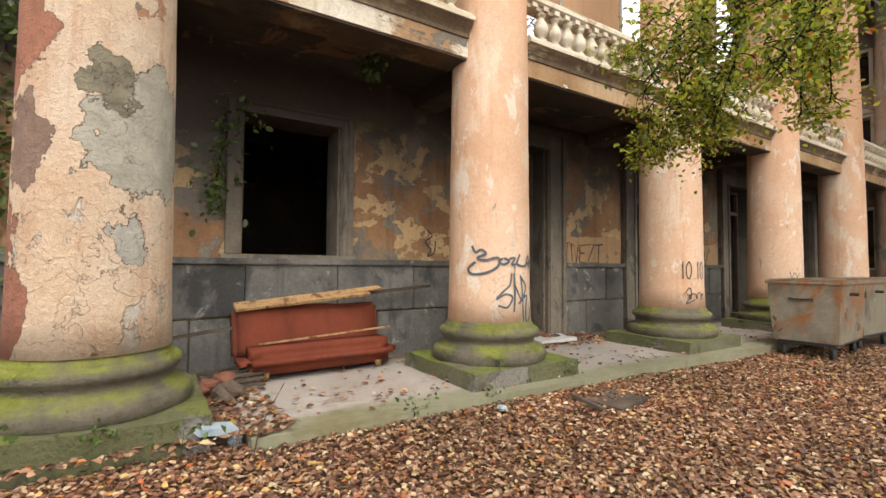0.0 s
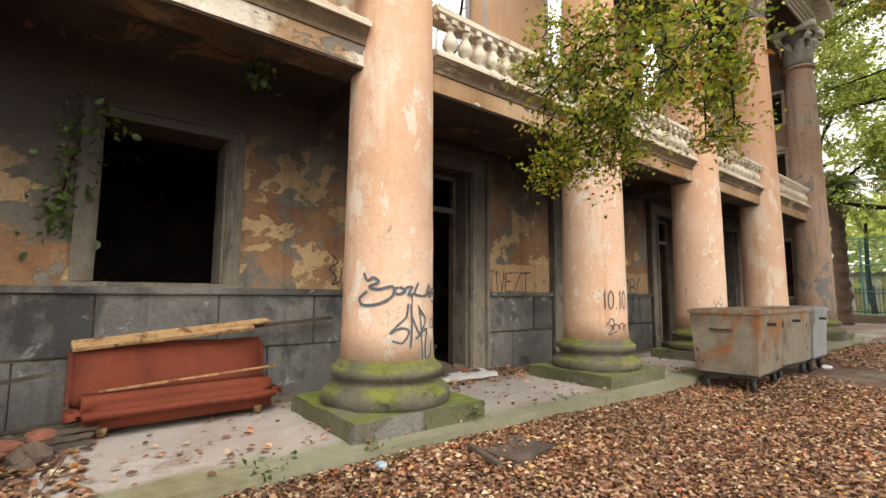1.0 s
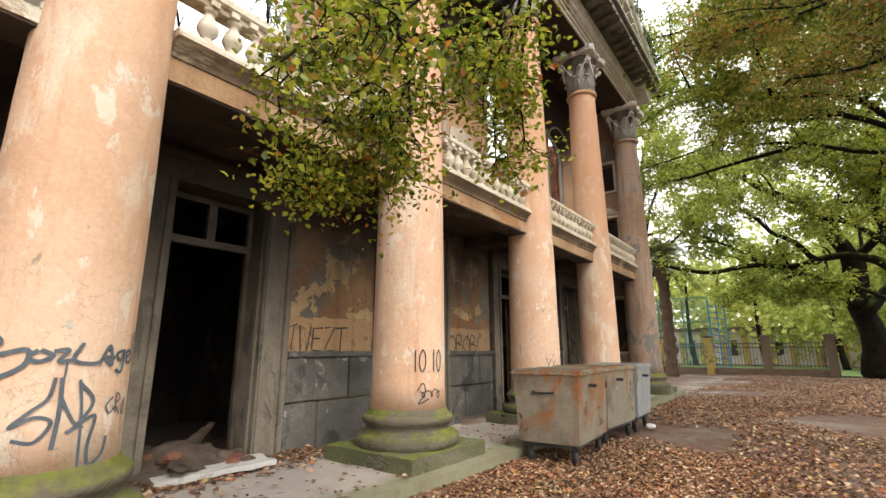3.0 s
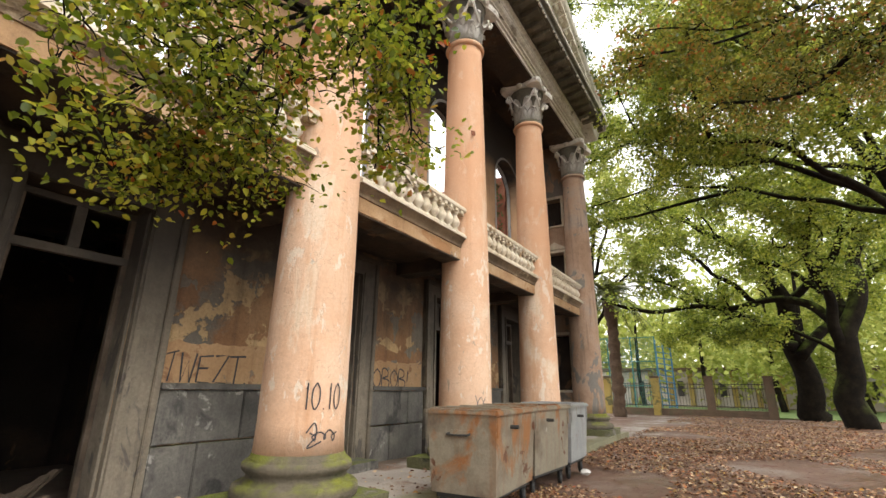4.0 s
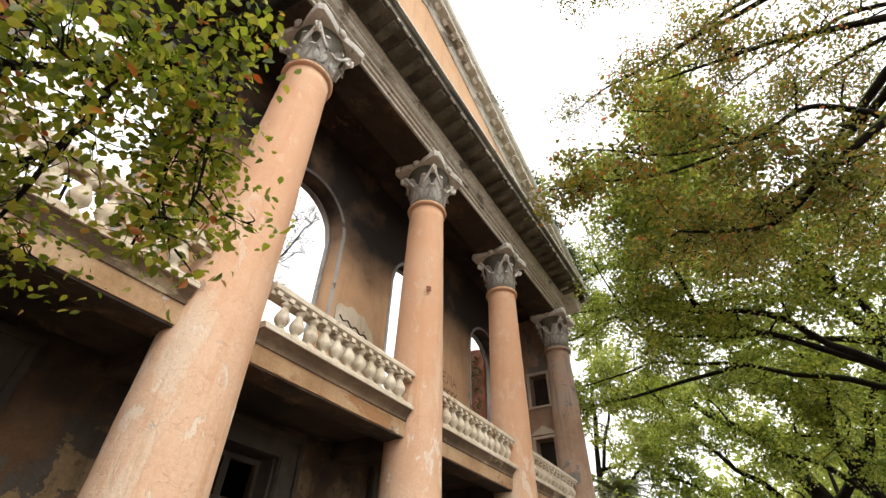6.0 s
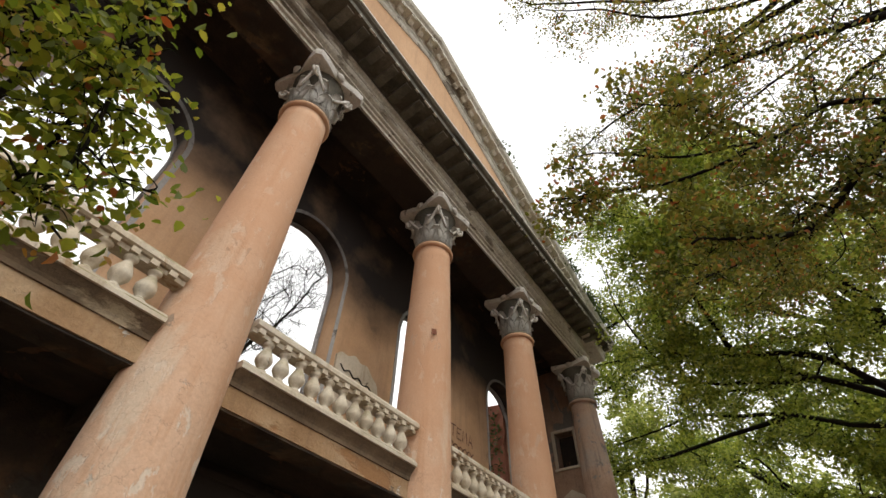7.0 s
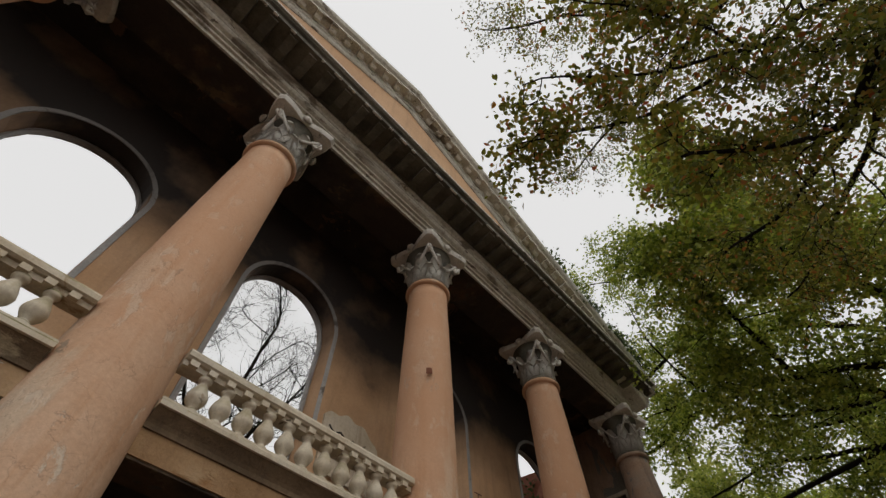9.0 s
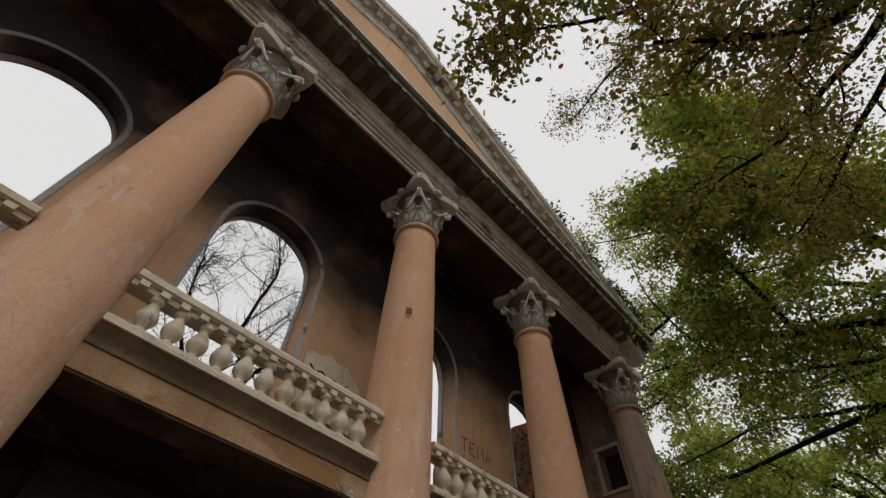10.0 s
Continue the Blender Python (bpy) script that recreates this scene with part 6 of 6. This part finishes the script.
# far woods behind the fence
rng = np.random.default_rng(5)
cl = []
for k in range(620):
    x, y = rng.uniform(58, 110), rng.uniform(-75, 55)
    h = rng.uniform(1.5, 20) * (0.75 + 0.35 * noise.noise(Vector((y * 0.06, 2, 0))))
    cl.append(np.stack((rng.normal(x, 2.0, 110), rng.normal(y, 2.2, 110), np.abs(rng.normal(h, 1.5, 110))), 1))
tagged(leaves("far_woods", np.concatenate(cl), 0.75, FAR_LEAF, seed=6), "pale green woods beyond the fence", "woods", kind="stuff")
cl = []
for k in range(120):
    x, y = rng.uniform(46, 58), rng.uniform(-24, 0.5)
    h = rng.uniform(2.0, 15)
    cl.append(np.stack((rng.normal(x, 1.2, 130), rng.normal(y, 1.3, 130), np.abs(rng.normal(h, 1.0, 130))), 1))
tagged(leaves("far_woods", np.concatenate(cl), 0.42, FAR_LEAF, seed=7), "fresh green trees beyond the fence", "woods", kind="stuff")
for k, (x, y) in enumerate(((44, -4.2), (47, -6.5), (43, -9.0), (50, -2.5), (52, -8.0), (60, 3.0), (58, 9.0))):
    bm = bmesh.new()
    tube(bm, smooth_path([(x, y, 0), (x + 0.2, y + 0.3, 3), (x - 0.1, y + 0.2, 7), (x, y, 11)], 5), [0.26 - 0.012 * i for i in range(16)], 8)
    tagged(part("tree_trunk", bm, BARK, smooth=True), "dark slender trunk of a tree beyond the yard", "tree", "far trunks")

# palm
palm = thing("palm_tree", "shaggy-trunked palm with drooping fronds by the fence", "palm")
PX, PY, PH = 35.0, 6.7, 7.6
bm = lathe([(0.38 + 0.05 * math.sin(9 * z) - 0.012 * z + (0.14 if z > 6 else 0), z) for z in np.linspace(-0.1, PH, 40)], 14, 0.14, 3)
bmesh.ops.translate(bm, verts=bm.verts[:], vec=(PX, PY, 0))
part("trunk", bm, PALM_BARK, palm, "", True)
prng = random.Random(2)
for k in range(44):
    a, lift, L = prng.uniform(0, 6.28), prng.uniform(-0.7, 1.2), prng.uniform(2.2, 3.2)
    d = Vector((math.cos(a), math.sin(a), 0))
    mid = [Vector((PX, PY, PH)) + d * L * u + Vector((0, 0, L * (lift * u - (0.5 + 0.35 * lift) * u * u))) for u in np.linspace(0, 1, 14)]
    bm = bmesh.new()
    tube(bm, mid, [0.03 - 0.002 * i for i in range(14)], 4, False)
    side = d.cross(Vector((0, 0, 1)))
    for i in range(1, 13):
        for s in (-1, 1):
            for q in (0, 0.5):
                p = mid[i].lerp(mid[i + 1], q)
                tip = p + side * s * 0.42 * (1 - 0.04 * i) + (mid[i + 1] - mid[i]) * 1.2 + Vector((0, 0, -0.12))
                w = (mid[i + 1] - mid[i]).normalized() * 0.055
                bm.faces.new([bm.verts.new(c) for c in (p - w, p + w, tip)])
    part("frond", bm, PALM_LEAF, palm)

# ---- fence, sports cage and far buildings ----
fence = thing("fence", "low wall and black iron railings between stone posts", "fence")
POSTS = (14.6, 11.4, 8.23, 5.06, 1.89, -1.30)
FX = 38.8
part("plinth_wall", worn_box(FX - 0.15, FX + 0.15, -1.30, 14.6, -0.1, 0.42, 0, 0.03, 2, 14), BROWN_POST, fence, "mossy low wall")
for k, y in enumerate(POSTS):
    p = part("post", worn_box(FX - 0.24, FX + 0.24, y - 0.24, y + 0.24, -0.1, 2.35, 0, 0.02, k, 6), YELLOW_POST if k < 4 else BROWN_POST, fence, "yellow painted stone post" if k < 4 else "dark brown stone post")
    part("cap", worn_box(FX - 0.30, FX + 0.30, y - 0.30, y + 0.30, 2.36, 2.48, 0.03), BROWN_POST, p)
for a, b in zip(POSTS, POSTS[1:]):
    for z in (0.6, 1.7, 1.95):
        part("rail", worn_box(FX - 0.02, FX + 0.02, b + 0.25, a - 0.25, z, z + 0.04, 0), IRON, fence)
    k = 15
    for j in range(k):
        y = b + 0.35 + (a - b - 0.7) * j / (k - 1)
        part("bar", worn_box(FX - 0.012, FX + 0.012, y - 0.012, y + 0.012, 0.42, 2.08, 0), IRON, fence)
cage = thing("sports_cage", "tall green wire mesh sports enclosure behind the fence", "fence")
for y in np.linspace(5.4, 16, 7):
    bm = bmesh.new()
    tube(bm, [(43, y, 0), (43, y, 5.6)], [0.05, 0.05], 6)
    part("pole", bm, TEAL, cage)
for z in (1.9, 3.7, 5.55):
    bm = bmesh.new()
    tube(bm, [(43, 5.4, z), (43, 16, z)], [0.035, 0.035], 5)
    part("rail", bm, TEAL, cage)
bm = bmesh.new()
for k in range(90):
    u = k / 89
    tube(bm, [(43.02, 5.4 + 10.6 * u, 0.1), (43.02, 5.4 + 10.6 * u, 5.5)], [0.009, 0.009], 3, False)
    if k < 48:
        tube(bm, [(43.02, 5.4, 0.1 + 5.4 * k / 47), (43.02, 16, 0.1 + 5.4 * k / 47)], [0.009, 0.009], 3, False)
part("mesh", bm, TEAL, cage, "fine green wire mesh")
panel = thing("blue_frame", "tall blue metal lattice panel at the enclosure's corner", "panel")
for y in (4.3, 4.8, 5.3):
    part("upright", worn_box(42.6, 42.7, y - 0.05, y + 0.05, 0, 5.3 - 0.5 * (5.3 - y), 0), BLUE, panel)
for k in range(11):
    bm = bmesh.new()
    tube(bm, [(42.65, 4.3, 0.4 + 0.42 * k), (42.65, 5.3, 0.6 + 0.42 * k)], [0.05, 0.05], 4)
    part("slat", bm, BLUE, panel)
house = thing("long_house", "long pale low building with orange piers beyond the fence", "building")
part("wall", worn_box(62, 66, -14, 14, 0, 3.6, 0), FAR_WALL, house)
part("roof", worn_box(61.5, 66.5, -14.4, 14.4, 3.603, 4.0, 0.05), BROWN_POST, house)
for k in range(14):
    part("pier", worn_box(61.7, 61.997, -13.5 + 2 * k, -13.0 + 2 * k, 0, 3.6, 0), YELLOW_POST, house)
    if k % 2:
        w = part("window", worn_box(61.9, 61.996, -12.5 + 2 * k, -11.9 + 2 * k, 1.0, 2.6, 0), IRON, house)
lawn = tagged(part("lawn", worn_box(39.2, 57, -26, 18, -0.1, 0.06, 0, 0.03, 2, 12), GRASS_SOIL), "grass beyond the fence", "lawn", kind="structure")

# ---- ivy and weeds ----
rng = np.random.default_rng(9)


def ivy(label, spots, n, size, seed, y=WALL - 0.05):
    """Ivy on the wall: spots are (x, z, spread x, spread z)."""
    r = np.random.default_rng(seed)
    t = thing("ivy", label, "plant")
    pts = np.concatenate([np.stack((r.normal(x, sx, n), y - np.abs(r.normal(0, 0.05, n)), r.normal(z, sz, n)), 1) for x, z, sx, sz in spots])
    leaves("foliage", pts, size, IVY_LEAF, t, seed=seed, fine=True, droop=0.5)
    bm = bmesh.new()
    q = [(x, y + 0.02, z) for x, z, sx, sz in sorted(spots, key=lambda s: s[1])]
    if len(q) > 1:
        tube(bm, smooth_path(q, 5), [0.012] * (5 * (len(q) - 1) + 1), 5)
        part("stem", bm, BARK, t)
    return t


ivy("ivy climbing beside the window surround", [(0.72, 2.2, 0.10, 0.15), (0.75, 2.55, 0.12, 0.15), (0.82, 2.95, 0.12, 0.2), (0.95, 3.3, 0.2, 0.15)], 55, 0.075, 3)
ivy("ivy over the end of the facade", [(-1.4, 1.9, 0.3, 0.3), (-1.3, 2.6, 0.3, 0.35), (-1.5, 3.4, 0.4, 0.4), (-1.3, 4.0, 0.4, 0.3), (-1.8, 0.7, 0.4, 0.3)], 240, 0.08, 4)
w = thing("hanging_weed", "small weed hanging from the dark ceiling", "plant")
leaves("foliage", np.stack((rng.normal(2.35, 0.09, 60), rng.normal(5.2, 0.1, 60), rng.normal(3.93, 0.10, 60)), 1), 0.09, IVY_LEAF, w, seed=2, fine=True, droop=0.5)
bm = bmesh.new()
tube(bm, smooth_path([(2.35, 5.2, 4.14), (2.37, 5.2, 4.0), (2.33, 5.22, 3.85)], 4), [0.008] * 9, 5)
part("stem", bm, BARK, w)
w = thing("creeper", "creeper over the broken inner wall", "plant")
leaves("foliage", np.stack((np.full(1400, 18.3) - np.abs(rng.normal(0, 0.08, 1400)), rng.uniform(6.7, 9, 1400), rng.uniform(4.6, 9.2, 1400)), 1), 0.11, IVY_LEAF, w, seed=8)
for k, (x, n) in enumerate(((15.9, 260), (17.6, 420), (18.8, 520), (13.2, 120), (19.6, 420))):
    z = APEX_Z - slope * (x - APEX_X)
    w = thing("cornice_weed", "weeds growing out of the raking cornice", "plant", group="weeds on the cornice")
    leaves("foliage", np.stack((rng.normal(x, 0.35, n), rng.normal(3.2, 0.12, n), z + np.abs(rng.normal(0, 0.22, n)) - slope * 0), 1), 0.09, IVY_LEAF, w, seed=30 + k)
    bm = bmesh.new()
    tube(bm, [(x, 3.22, z - 0.1), (x + 0.03, 3.2, z + 0.3)], [0.012, 0.004], 5)
    part("stem", bm, BARK, w)
for k, (x, y, z, n, s) in enumerate(((-0.75, 3.72, 0.30, 40, 0.12), (-0.2, 3.74, 0.28, 24, 0.1), (4.25, 3.72, 0.22, 26, 0.07), (2.1, 3.62, 0.14, 30, 0.09), (3.0, 3.60, 0.13, 22, 0.08), (0.3, 3.68, 0.22, 18, 0.1), (-1.35, 4.4, 0.5, 160, 0.22))):
    w = thing("weed", "small green weed growing at the mossy edge", "plant", group="weeds at the base")
    leaves("foliage", np.stack((rng.normal(x, s, n), rng.normal(y, s * 0.5, n), z + np.abs(rng.normal(0, s * 0.8, n))), 1), 0.05, IVY_LEAF, w, seed=50 + k)
    bm = bmesh.new()
    tube(bm, [(x, y, z - 0.14), (x + 0.02, y - 0.01, z + s)], [0.004, 0.002], 4)
    part("stem", bm, IVY_LEAF, w)
for k, (x, y) in enumerate(((0.75, 3.55), (0.62, 3.62))):
    tw = thing("dry_twig", "bare dry twig standing in the leaves", "plant", group="dry twigs")
    bm = bmesh.new()
    tube(bm, smooth_path([(x, y, 0), (x + 0.05, y + 0.02, 0.25), (x + 0.22 - 0.2 * k, y + 0.05, 0.55 - 0.2 * k)], 5), [0.006] * 6 + [0.004] * 5, 5)
    part("stem", bm, DARK_WOOD, tw)
